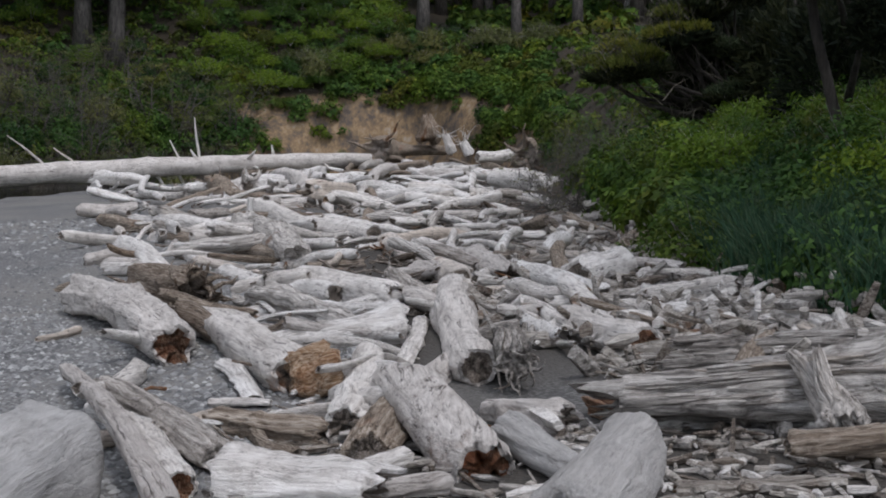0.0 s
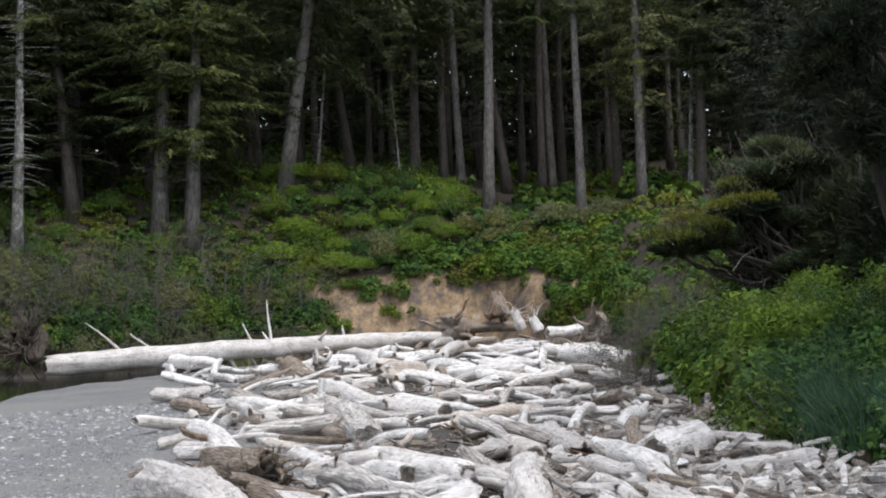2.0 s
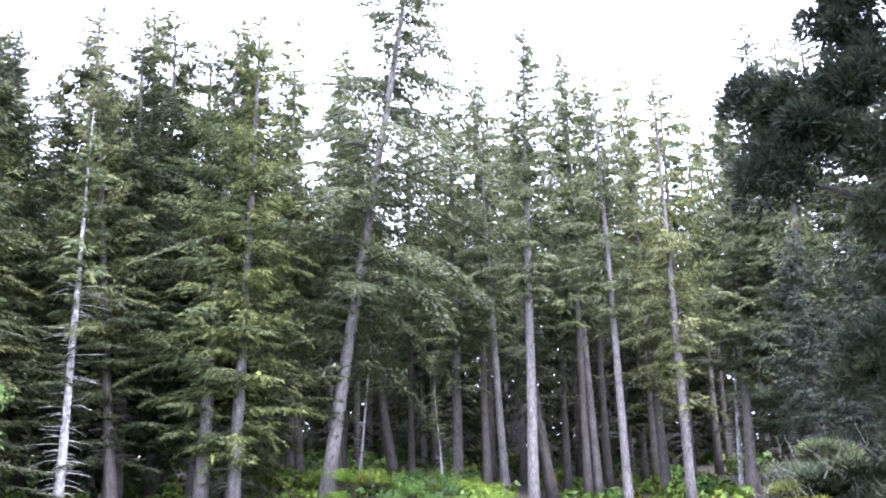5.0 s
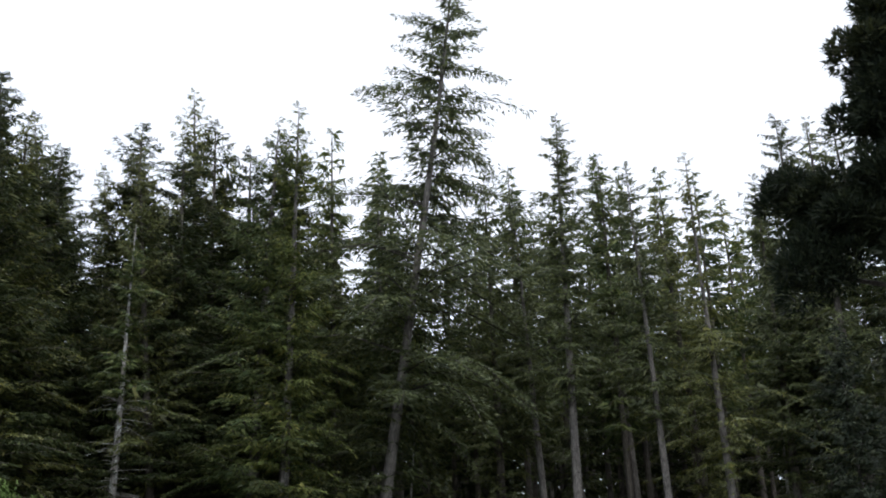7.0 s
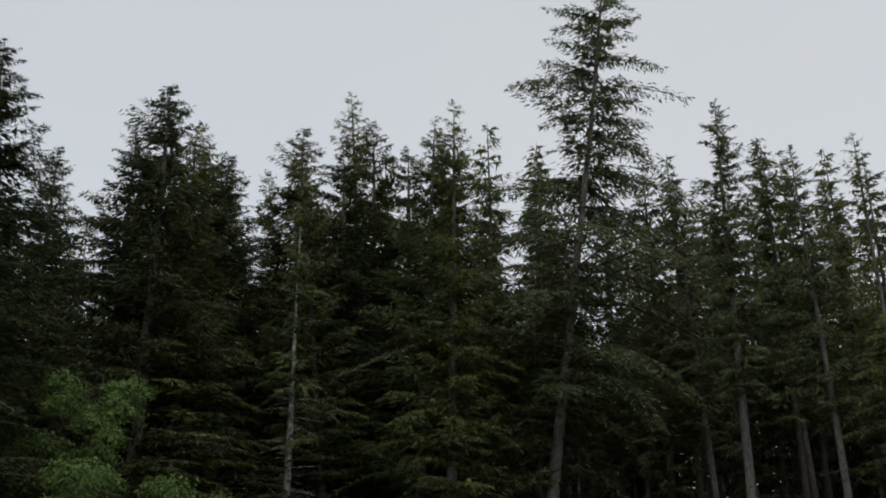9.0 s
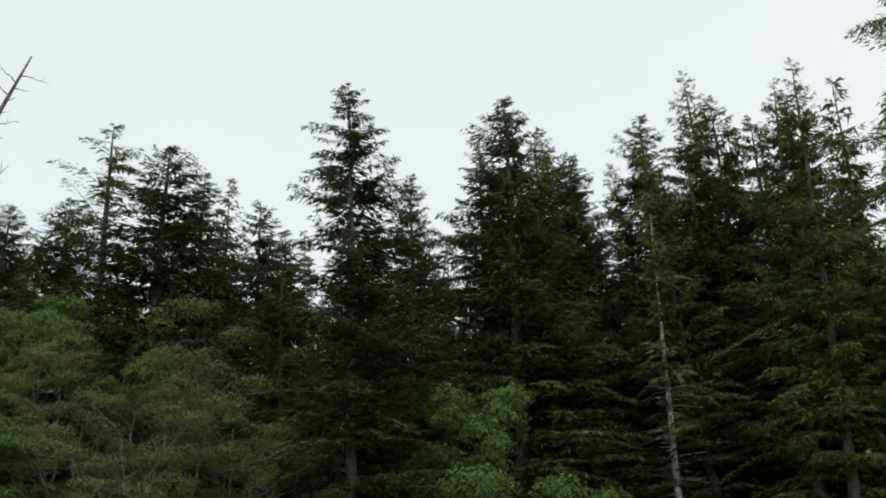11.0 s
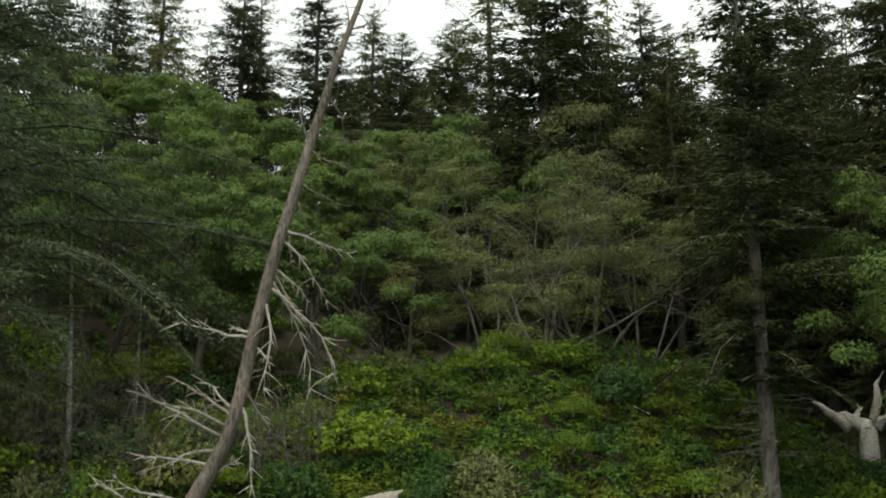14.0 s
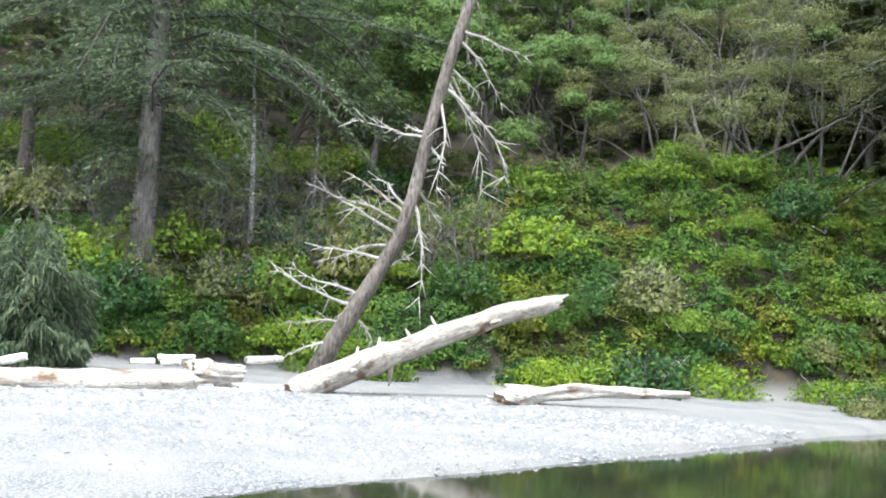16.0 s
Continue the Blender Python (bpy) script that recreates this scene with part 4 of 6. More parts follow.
log("shredded grey fibres of the huge broken log", (1.65, 8.21, 0.43), (2.37, 8.03, 0.44), 0.074, 0.087, "shred", gnarl=0.6, squash=0.55, cut=(0.9, 0.9), splinters=9)
log("shredded grey fibres of the huge broken log", (2.35, 8.13, 0.46), (3.28, 7.80, 0.55), 0.081, 0.083, "shred", gnarl=0.6, squash=0.55, cut=(0.9, 0.9), splinters=7)
log("shredded grey fibres of the huge broken log", (1.73, 8.01, 0.40), (2.03, 7.94, 0.43), 0.067, 0.073, "shred", gnarl=0.6, squash=0.55, cut=(0.9, 0.9), splinters=9)
log("shredded grey fibres of the huge broken log", (2.01, 8.03, 0.41), (3.21, 7.63, 0.50), 0.059, 0.090, "shred", gnarl=0.6, squash=0.55, cut=(0.9, 0.9), splinters=7)
log("shredded grey fibres of the huge broken log", (1.48, 7.82, 0.33), (1.99, 7.71, 0.38), 0.067, 0.055, "shred", gnarl=0.6, squash=0.55, cut=(0.9, 0.9), splinters=9)
log("shredded grey fibres of the huge broken log", (1.98, 7.79, 0.32), (3.12, 7.41, 0.46), 0.056, 0.065, "shred", gnarl=0.6, squash=0.55, cut=(0.9, 0.9), splinters=7)
log("shredded grey fibres of the huge broken log", (1.52, 7.58, 0.31), (2.25, 7.39, 0.31), 0.063, 0.073, "shred", gnarl=0.6, squash=0.55, cut=(0.9, 0.9), splinters=9)
log("shredded grey fibres of the huge broken log", (2.19, 7.50, 0.29), (3.03, 7.20, 0.41), 0.068, 0.087, "shred", gnarl=0.6, squash=0.55, cut=(0.9, 0.9), splinters=7)
log("shredded grey fibres of the huge broken log", (1.45, 7.40, 0.26), (1.95, 7.28, 0.30), 0.052, 0.050, "shred", gnarl=0.6, squash=0.55, cut=(0.9, 0.9), splinters=9)
log("shredded grey fibres of the huge broken log", (1.86, 7.40, 0.25), (2.96, 7.03, 0.37), 0.049, 0.075, "shred", gnarl=0.6, squash=0.55, cut=(0.9, 0.9), splinters=7)
log("shredded grey fibres of the huge broken log", (1.21, 7.26, 0.19), (1.91, 7.11, 0.24), 0.055, 0.062, "shred", gnarl=0.6, squash=0.55, cut=(0.9, 0.9), splinters=9)
log("shredded grey fibres of the huge broken log", (1.71, 7.24, 0.23), (2.89, 6.85, 0.33), 0.072, 0.055, "shred", gnarl=0.6, squash=0.55, cut=(0.9, 0.9), splinters=7)
log("shredded grey fibres of the huge broken log", (1.34, 7.09, 0.18), (2.10, 6.91, 0.18), 0.056, 0.065, "shred", gnarl=0.6, squash=0.55, cut=(0.9, 0.9), splinters=9)
log("shredded grey fibres of the huge broken log", (2.09, 7.00, 0.21), (2.84, 6.72, 0.28), 0.051, 0.082, "shred", gnarl=0.6, squash=0.55, cut=(0.9, 0.9), splinters=7)
log("shredded grey fibres of the huge broken log", (1.12, 7.04, 0.07), (2.04, 6.83, 0.11), 0.053, 0.057, "shred", gnarl=0.6, squash=0.55, cut=(0.9, 0.9), splinters=9)
log("shredded grey fibres of the huge broken log", (1.90, 6.96, 0.09), (2.81, 6.64, 0.22), 0.049, 0.074, "shred", gnarl=0.6, squash=0.55, cut=(0.9, 0.9), splinters=7)
log("shredded grey fibres of the huge broken log", (1.33, 6.95, 0.05), (2.07, 6.77, 0.05), 0.048, 0.057, "shred", gnarl=0.6, squash=0.55, cut=(0.9, 0.9), splinters=9)
log("shredded grey fibres of the huge broken log", (1.90, 6.90, 0.02), (2.79, 6.59, 0.16), 0.054, 0.079, "shred", gnarl=0.6, squash=0.55, cut=(0.9, 0.9), splinters=7)
log("rust-red rotted chunk at the end of the splintered log", (1.02, 7.58, 0.12), (1.13, 7.15, 0.13), 0.099, 0.079, "rusty", gnarl=0.6, cut=(0.8, 0.8))
log("dark hollow limb in the litter", (1.74, 5.76, 0.31), (2.25, 5.80, 0.34), 0.060, 0.078, "bark", gnarl=0.3)
log("long splintered slab of driftwood", (1.44, 8.88, 0.17), (3.57, 8.49, 0.32), 0.089, 0.127, "shred", gnarl=0.5, squash=0.6, splinters=40)
log("broken forked stub of a snag", (2.01, 6.65, 0.61), (2.10, 5.94, 0.33), 0.032, 0.135, "split", cut=(0.9, 0.4), gnarl=0.35, bend=0.08)
log("thin splintered prong of the forked stub", (2.10, 6.47, 0.67), (2.15, 5.99, 0.33), 0.026, 0.09, "split", cut=(0.9, 0.3), gnarl=0.3, bend=-0.07)
log("grey log in the litter", (1.15, 5.65, 0.11), (1.84, 5.66, 0.15), 0.050, 0.042, "worn", gnarl=0.4)
log("dark hollow log in the litter", (1.86, 6.19, 0.18), (2.41, 5.98, 0.22), 0.071, 0.097, "bark")
log("rust-red rotten log among pale wood", (1.95, 10.05, 0.15), (2.42, 9.91, 0.19), 0.066, 0.085, "rusty")
log("grey broken log by the grass", (3.13, 10.62, 0.29), (3.25, 9.59, 0.29), 0.092, 0.090)
log("grey log by the grass", (3.24, 9.48, 0.29), (3.65, 9.12, 0.30), 0.084, 0.097)
log("pale log in the litter", (2.27, 11.26, 0.20), (2.57, 10.27, 0.22), 0.101, 0.104)
log("slender pale log in the litter", (2.08, 12.46, 0.18), (2.85, 12.63, 0.26), 0.068, 0.082)
log("straight grey pole in the litter", (2.60, 11.65, 0.23), (3.09, 11.16, 0.27), 0.053, 0.068)
log("bleached log near the far end", (-2.80, 39.97, 0.54), (-1.07, 34.37, 0.46), 0.253, 0.251)
log("forked bleached log near the creek", (-2.48, 35.38, 0.43), (-1.77, 56.82, 0.83), 0.138, 0.359)
log("pale bleached log in the pile", (-7.38, 49.99, 0.59), (-3.90, 35.83, 0.50), 0.270, 0.263, stubs=3)
log("tangle of bleached roots", (-6.37, 38.10, 0.60), (-7.38, 39.53, 0.46), 0.413, 0.254, roots=12, gnarl=0.4)
log("small dark stump with roots", (-7.75, 39.51, 0.56), (-6.02, 34.03, 0.40), 0.392, 0.252, "brown", roots=8, gnarl=0.4)
log("thin grey pole over the pile", (-6.74, 27.20, 0.22), (-6.85, 37.67, 0.34), 0.048, 0.084)
log("thin grey pole over the pile", (-5.90, 25.02, 0.23), (-6.14, 35.66, 0.33), 0.044, 0.088)
log("upright splinter of grey driftwood", (-9.77, 38.54, 0.82), (-5.74, 23.89, 0.70), 0.097, 0.072)
log("pale log stub on the gravel", (-5.50, 17.76, 0.10), (-4.92, 18.02, 0.17), 0.109, 0.128, stubs=1)
log("small grey log on the gravel", (-4.95, 17.04, 0.10), (-4.43, 16.67, 0.10), 0.130, 0.143)
log("short weathered grey drift log", (-0.38, 15.68, 0.20), (0.32, 14.33, 0.16), 0.115, 0.119)
log("broken grey chunk of a log", (0.46, 16.79, 0.25), (0.85, 14.36, 0.22), 0.180, 0.176, gnarl=0.5, cut=(0.8, 0.8))
log("short log with a brown end", (0.05, 18.51, 0.18), (0.33, 15.68, 0.23), 0.135, 0.161, "rust")
log("grey weathered log in the pile", (-0.25, 21.21, 0.20), (0.66, 20.54, 0.20), 0.134, 0.140)
log("pale bleached log in the pile", (0.75, 20.41, 0.16), (1.80, 21.03, 0.21), 0.100, 0.134)
log("pale bleached log in the pile", (-1.63, 23.24, 0.28), (-0.66, 20.99, 0.22), 0.148, 0.154)
log("grey weathered log in the pile", (-0.20, 28.41, 0.35), (1.58, 33.93, 0.36), 0.111, 0.149)
log("grey weathered log in the pile", (-0.70, 26.66, 0.25), (0.86, 26.95, 0.29), 0.091, 0.118)
log("twisted piece of pale root", (-0.64, 13.90, 0.21), (-0.15, 12.41, 0.13), 0.170, 0.122, "split", gnarl=0.5, roots=8)
log("pale splinter standing upright in the pile", (1.79, 30.95, 0.01), (1.78, 30.95, -0.42), 0.083, 0.091)
log("white curved root by the bushes", (3.14, 20.11, 0.45), (2.77, 20.22, 0.32), 0.040, 0.070, stubs=2)
log("broken dark mass of roots", (2.98, 17.69, 0.42), (2.61, 16.92, 0.35), 0.175, 0.125, "bark", gnarl=0.5)
log("long fallen spruce trunk lying across the creek", (-20.47, 49.97, 0.61), (-3.65, 58.39, 1.34), 0.525, 0.341, "pale", bend=0.006, stubs=9, gnarl=0.1)
log("upturned root plate of the fallen trunk with dark soil", (-21.3, 49.15, 1.65), (-20.55, 49.85, 1.25), 0.9, 0.5, "earth", roots=120, reach=1.1, stout=0.3, gnarl=0.9, cut=(0.9, 0.3))
log("bare dead branch on the fallen trunk", (-11.56, 54.38, 3.30), (-11.39, 54.42, 1.41), 0.027, 0.068, gnarl=0.3)
log("bare dead branch on the fallen trunk", (-12.68, 54.13, 2.25), (-12.25, 54.23, 1.36), 0.027, 0.054, gnarl=0.3)
log("bare dead branch on the fallen trunk", (-19.03, 50.96, 2.43), (-17.62, 51.47, 1.15), 0.026, 0.066, gnarl=0.3)
log("bare dead branch on the fallen trunk", (-17.34, 51.98, 1.89), (-16.45, 52.27, 1.18), 0.027, 0.053, gnarl=0.3)
log("grey log behind the pile", (-8.19, 57.42, 0.78), (-3.60, 59.89, 1.07), 0.226, 0.263)
log("upturned root plate with dark soil", (-3.25, 59.91, 1.71), (-2.52, 61.95, 1.64), 0.817, 0.603, "brown", roots=12, gnarl=0.4)
log("dark fallen trunk behind the pile", (-2.77, 60.94, 1.71), (0.18, 62.00, 1.76), 0.297, 0.271, "bark")
log("dark jagged stump behind the pile", (-0.71, 61.00, 2.23), (-0.76, 61.00, 3.55), 0.771, 0.297, "bark", gnarl=0.4, cut=(0.3, 0.9))
log("bleached snag with splayed roots", (0.05, 57.0, 2.55), (0.5, 57.0, 1.6), 0.17, 0.24, roots=13, reach=3.6, stout=0.75)
log("bleached splayed root stump", (1.0, 56.99, 2.2), (1.3, 56.99, 1.5), 0.18, 0.28, roots=12, reach=3.2, stout=0.75)
log("reddish upturned root mass", (3.79, 51.86, 1.54), (4.59, 53.80, 1.34), 0.657, 0.394, "brown", roots=10, gnarl=0.5)
log("grey log by the cut bank", (1.65, 55.98, 1.38), (3.34, 56.90, 1.51), 0.272, 0.332)
log("white-bleached fallen spruce trunk leaning on the bank", (-30.56, 11.07, 0.14), (-32.82, 21.06, 3.49), 0.39, 0.29, "worn", bend=0.012, stubs=14, gnarl=0.16, cut=(0.3, 1.6))
log("long bleached log on the gravel bar", (-28.96, 1.46, 0.20), (-29.88, 8.25, 0.38), 0.42, 0.32, "worn", gnarl=0.2, stubs=4, cut=(0.4, 0.9), bend=0.015)
log("rounded bleached root end of a log", (-30.41, 8.23, 0.58), (-30.49, 9.71, 0.62), 0.3, 0.2, "worn", gnarl=0.6, roots=12, reach=0.7, cut=(0.9, 0.9))
log("thin bleached log on gravel", (-29.67, 7.05, 0.11), (-30.14, 10.76, 0.08), 0.104, 0.078)
log("bleached log on the gravel bar", (-30.70, 9.02, 0.27), (-31.08, 11.08, 0.21), 0.140, 0.112)
log("bleached drift log with a fibrous root end", (-28.98, 16.80, 0.27), (-29.41, 24.06, 0.70), 0.25, 0.1, "worn", flare=1.1, gnarl=0.4, cut=(0.9, 0.3), roots=9, reach=0.8, bend=0.03)
log("small white log on the beach", (-38.09, 8.37, 0.54), (-37.92, 9.11, 0.59), 0.095, 0.095)
log("small white log on the beach", (-39.85, 9.66, 0.68), (-39.54, 10.85, 0.76), 0.120, 0.100)
log("small white log on the beach", (-39.05, 12.50, 0.76), (-39.59, 14.03, 0.86), 0.140, 0.102)
log("small white log on the beach", (-36.76, 4.24, 0.38), (-36.66, 4.98, 0.59), 0.144, 0.126)
log("white log chunk on the beach", (-36.91, 9.05, 0.59), (-36.76, 9.64, 0.67), 0.120, 0.111)


# ---- the forest ----
def hide_master(e):
    """Takes a master tree, whose copies stand in the forest, out of the scene."""
    for o in (*e.children_recursive, e):
        bpy.data.objects.remove(o)


TALL = planted("spruce_tree", "tall spruce with a bare grey trunk and high dark crown", conifer_meshes(21, 40, 0.36, 0.4, 4.4, 0.8, ragged=0.3, dead=80, tuft=0.33, dense=0.85, needles=NEEDLES_MID), "tree", "forest spruces")
FULL = planted("spruce_tree", "full conical dark green spruce", conifer_meshes(22, 30, 0.34, 0.06, 6.0, 1.25, ragged=0.24, rind=BARK_MID, dead=16, tuft=0.31, dense=1.1, inner=12, inner_size=0.75), "tree", "forest spruces")
HALF = planted("spruce_tree", "spruce with dead lower limbs and a dark crown", conifer_meshes(23, 36, 0.4, 0.22, 5.2, 0.9, ragged=0.28, rind=BARK_MID, dead=80, tuft=0.33, dense=0.85, needles=NEEDLES_MID), "tree", "forest spruces")
HALF_LIGHT = planted("spruce_tree", "grey-green spruce with drooping lower boughs", conifer_meshes(29, 36, 0.4, 0.14, 5.2, 0.95, ragged=0.3, dead=60, tuft=0.34, dense=0.85, needles=NEEDLES_LIGHT), "tree", "forest spruces")
OPEN = planted("spruce_tree", "sparse spruce with open ragged boughs", conifer_meshes(24, 34, 0.32, 0.2, 4.6, 0.7, ragged=0.55, dead=40, droop=0.8, tuft=0.3, dense=0.85, needles=NEEDLES_MID), "tree", "forest spruces")
GIANT = planted("spruce_tree", "giant old spruce with ragged drooping boughs", conifer_meshes(25, 52, 0.36, 0.16, 8.2, 0.75, ragged=0.5, dead=60, droop=0.95, tuft=0.36, dense=1.0, crook=0.6, needles=NEEDLES_MID), "tree", "forest spruces")
FULL_LIGHT = planted("spruce_tree", "full grey-green spruce with layered drooping boughs", conifer_meshes(34, 28, 0.21, 0.19, 3.9, 1.35, ragged=0.3, dead=40, droop=0.75, tuft=0.22, dense=2.2, inner=12, inner_size=0.62, rind=BARK, needles=NEEDLES, twiggy=2), "tree", "forest spruces")
NEAR_SPRUCE = planted("spruce_tree", "grey-trunked spruce with long drooping boughs beside the beach", conifer_meshes(35, 38, 0.52, 0.13, 10.5, 1.25, ragged=0.35, dead=130, droop=0.75, tuft=0.21, dense=1.6, inner=12, inner_size=0.5, fluff=0.25, needles=NEEDLES_COOL, twiggy=5), "tree", "forest spruces")
PALE = planted("spruce_tree", "spindly pale-barked spruce with dead twigs", conifer_meshes(26, 26, 0.27, 0.5, 2.6, 0.6, rind=BARK_PALE, ragged=0.7, dead=120, dense=0.5, needles=NEEDLES_LIGHT), "tree", "forest spruces")
# light needles: haze deep in the forest is put into their colour
FAR = planted("spruce_tree", "dark spruce standing deep in the forest", conifer_meshes(27, 36, 0.3, 0.34, 4.2, 0.5, rind=BARK_MID, ragged=0.35, dead=24, tuft=0.8, dense=0.28, needles=NEEDLES_LIGHT, inner=4), "tree", "deep forest spruces")
FAR_FULL = planted("spruce_tree", "dark conical spruce on the hill behind", conifer_meshes(28, 28, 0.3, 0.04, 5.0, 0.6, ragged=0.35, dead=12, tuft=1.0, dense=0.21, inner=4), "tree", "deep forest spruces")
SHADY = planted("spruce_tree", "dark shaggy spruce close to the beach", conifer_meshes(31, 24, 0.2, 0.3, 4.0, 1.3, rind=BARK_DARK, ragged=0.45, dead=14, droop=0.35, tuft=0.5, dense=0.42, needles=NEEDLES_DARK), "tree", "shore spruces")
LEAFY = planted("alder_tree", "leafy green alder with slender pale stems", alder_meshes(41, 10, 3, leaf=0.14, per=440, wide=0.5, bare=0.4, rind=BARK_MID, heads=21, head=(0.09, 0.17), girth=1.7), group="alders")
TALL_ALDER = planted("alder_tree", "slender leafy alder in front of the spruces", alder_meshes(44, 13, 1, leaf=0.11, per=460, wide=0.2, bare=0.45, rind=BARK_MID, heads=34, head=(0.065, 0.12)), group="alders")
OLD_ALDER = planted("alder_tree", "old alder with one stout brown trunk and a leafy crown", alder_meshes(49, 10, 1, leaf=0.13, per=430, wide=0.2, bare=0.5, rind=BARK_MID, heads=20, head=(0.09, 0.17), girth=3.0), group="alders")
DULL = planted("alder_tree", "budding brownish alder with bare grey arching stems", alder_meshes(42, 11, 5, leaf=0.08, per=400, material=ALDER_DULL, wide=0.7, arch=0.03, bare=0.45, heads=46, head=(0.08, 0.15), twigs=2, girth=1.1), group="alders")
BUSHY = planted("alder_tree", "dense green alder thicket on the hillside", alder_meshes(43, 8, 3, leaf=0.145, per=430, wide=0.75, bare=0.3, rind=BARK_MID, heads=15, head=(0.11, 0.21)), group="alders")
TWIGGY = planted("shrub", "grey twiggy shrub coming into leaf", alder_meshes(47, 3, 4, leaf=0.06, per=420, material=ALDER_DULL, wide=0.8, rind=BARK, low=True, bare=0.15, heads=30, head=(0.05, 0.11)), "shrub", "bank shrubs")
BARE_SHRUB = planted("shrub", "leafless grey-brown thicket of fine twigs", alder_meshes(51, 2.3, 7, leaf=0.04, per=160, material=ALDER_DULL, wide=0.7, rind=BARK, low=True, bare=0.1, heads=36, head=(0.05, 0.1), twigs=2, girth=0.6), "shrub", "bank shrubs")
GREEN_BUSH = planted("shrub", "rounded leafy green shrub on the bank", bush_meshes(45, 1.5, 1.3, 3000, 0.09, UNDER), "shrub", "bank shrubs")
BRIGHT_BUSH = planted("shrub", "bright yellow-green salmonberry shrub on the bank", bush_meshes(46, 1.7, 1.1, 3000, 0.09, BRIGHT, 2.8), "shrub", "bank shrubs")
DARK_BUSH = planted("shrub", "dark green salal shrub on the bank", bush_meshes(47, 1.3, 1.2, 2500, 0.095, SALAL, 2.5), "shrub", "bank shrubs")
BROWN_BUSH = planted("shrub", "brown-tinged shrub with bare twigs", bush_meshes(48, 1.3, 1.2, 1600, 0.11, ALDER_DULL, 2.5, 50), "shrub", "bank shrubs")
stand(TALL, -1.24, 71.99, 0.969, 292, None, 0.91, lean=(-0.0, 1.6))
stand(GIANT, -14.41, 73.60, 1.186, 30, None, 0.83, lean=(-1.2, 7.8))
stand(TALL, 4.51, 71.86, 0.788, 64, None, 1.00, lean=(-0.0, -0.8))
stand(OPEN, 8.18, 71.53, 0.901, 85, None, 1.00)
stand(HALF, -26.49, 69.10, 0.956, 65, None, 1.00, lean=(2.0, -4.8))
stand(PALE, -28.30, 65.12, 1.079, 288, None, 1.00, lean=(-0.4, 0.9))
stand(HALF_LIGHT, -21.10, 68.84, 1.115, 312, None, 0.91, lean=(-0.6, 1.9))
stand(HALF_LIGHT, -19.00, 68.41, 1.002, 209, None, 1.05, lean=(-0.4, 1.4))
stand(HALF, -27.10, 79.51, 1.155, 14, None, 1.00, lean=(1.3, -3.7))
stand(PALE, -13.16, 78.91, 0.470, 33, None, 1.00, lean=(-0.8, 4.9))
stand(HALF, -6.58, 81.74, 0.918, 119, None, 1.00, lean=(-0.0, 0.5))
stand(HALF, 12.18, 74.00, 0.799, 155, None, 1.00, lean=(0.3, 1.5))
stand(HALF, 15.51, 74.40, 0.785, 223, None, 1.00, lean=(-0.1, -0.6))
stand(TALL, 3.27, 84.94, 0.905, 172, None, 1.00, lean=(-0.1, -1.8))
stand(HALF, -11.48, 85.23, 0.885, 95, None, 1.00, lean=(1.3, -8.1))
stand(HALF, -0.05, 86.00, 0.874, 57, None, 1.00, lean=(0.1, -6.4))
stand(HALF, -34.77, 74.27, 1.050, 248, None, 1.00, lean=(3.8, -7.4))
stand(FULL, -36.12, 71.38, 1.335, 264, None, 1.00, lean=(4.0, -7.3))
stand(TALL, -33.35, 74.91, 0.882, 11, None, 1.00, lean=(3.5, -7.3))
stand(PALE, -7.17, 77.67, 0.300, 40, None, 1.00, lean=(0.4, -4.2))
stand(TALL, -3.16, 79.94, 0.797, 162, None, 1.00, lean=(0.1, -2.3))
stand(HALF, 7.94, 83.62, 0.909, 140, None, 1.00, lean=(-0.2, -1.8))
stand(HALF, -17.91, 82.07, 0.898, 319, None, 1.00, lean=(0.5, -2.1))
stand(TALL, -29.12, 72.36, 0.814, 186, None, 1.00, lean=(3.2, -7.3))
stand(PALE, 11.70, 75.09, 0.594, 151, None, 1.00, lean=(0.4, 2.6))
stand(FULL_LIGHT, -36.75, 44.88, 1.778, 155, None, 0.71, lean=(0.3, -0.4))
stand(FULL, -35.83, 60.14, 1.578, 239, None, 0.80)
stand(HALF, -34.93, 62.96, 1.226, 211, None, 0.80)
stand(FULL, -39.42, 62.63, 1.386, 62, None, 0.83)
stand(FULL, -34.01, 65.72, 1.331, 265, None, 0.83)
stand(OPEN, -66.44, 51.40, 1.586, 272, None, 0.53)
stand(FULL, -60.73, 52.08, 1.779, 344, None, 0.53)
stand(FULL, -63.32, 58.19, 1.232, 283, None, 0.75)
stand(FULL, -62.77, 64.50, 1.446, 102, None, 0.67)
stand(FULL, -51.74, 71.18, 1.445, 115, None, 0.74)
stand(FULL, -61.32, 65.88, 1.302, 233, None, 0.69)
stand(OPEN, -85.64, 41.12, 0.644, 234, None, 1.00)
stand(FULL, -83.62, 38.36, 1.045, 250, None, 0.62)
stand(FULL, -83.43, 45.43, 1.005, 312, None, 0.74)
stand(HALF, -80.96, 49.70, 0.840, 105, None, 0.66)
stand(HALF, -86.17, 32.22, 0.951, 337, None, 0.59)
stand(FULL, -87.37, 28.82, 0.803, 0, None, 0.74)
stand(FULL, -72.90, 52.77, 1.170, 27, None, 0.54)
stand(FULL, -80.48, 52.34, 1.014, 350, None, 0.59)
stand(FULL, -91.67, 24.93, 0.836, 339, None, 0.74)
stand(FULL, -92.96, 19.59, 0.833, 107, None, 0.74)
stand(NEAR_SPRUCE, -48.83, 10.74, 1.000, 50, None, 1.00)
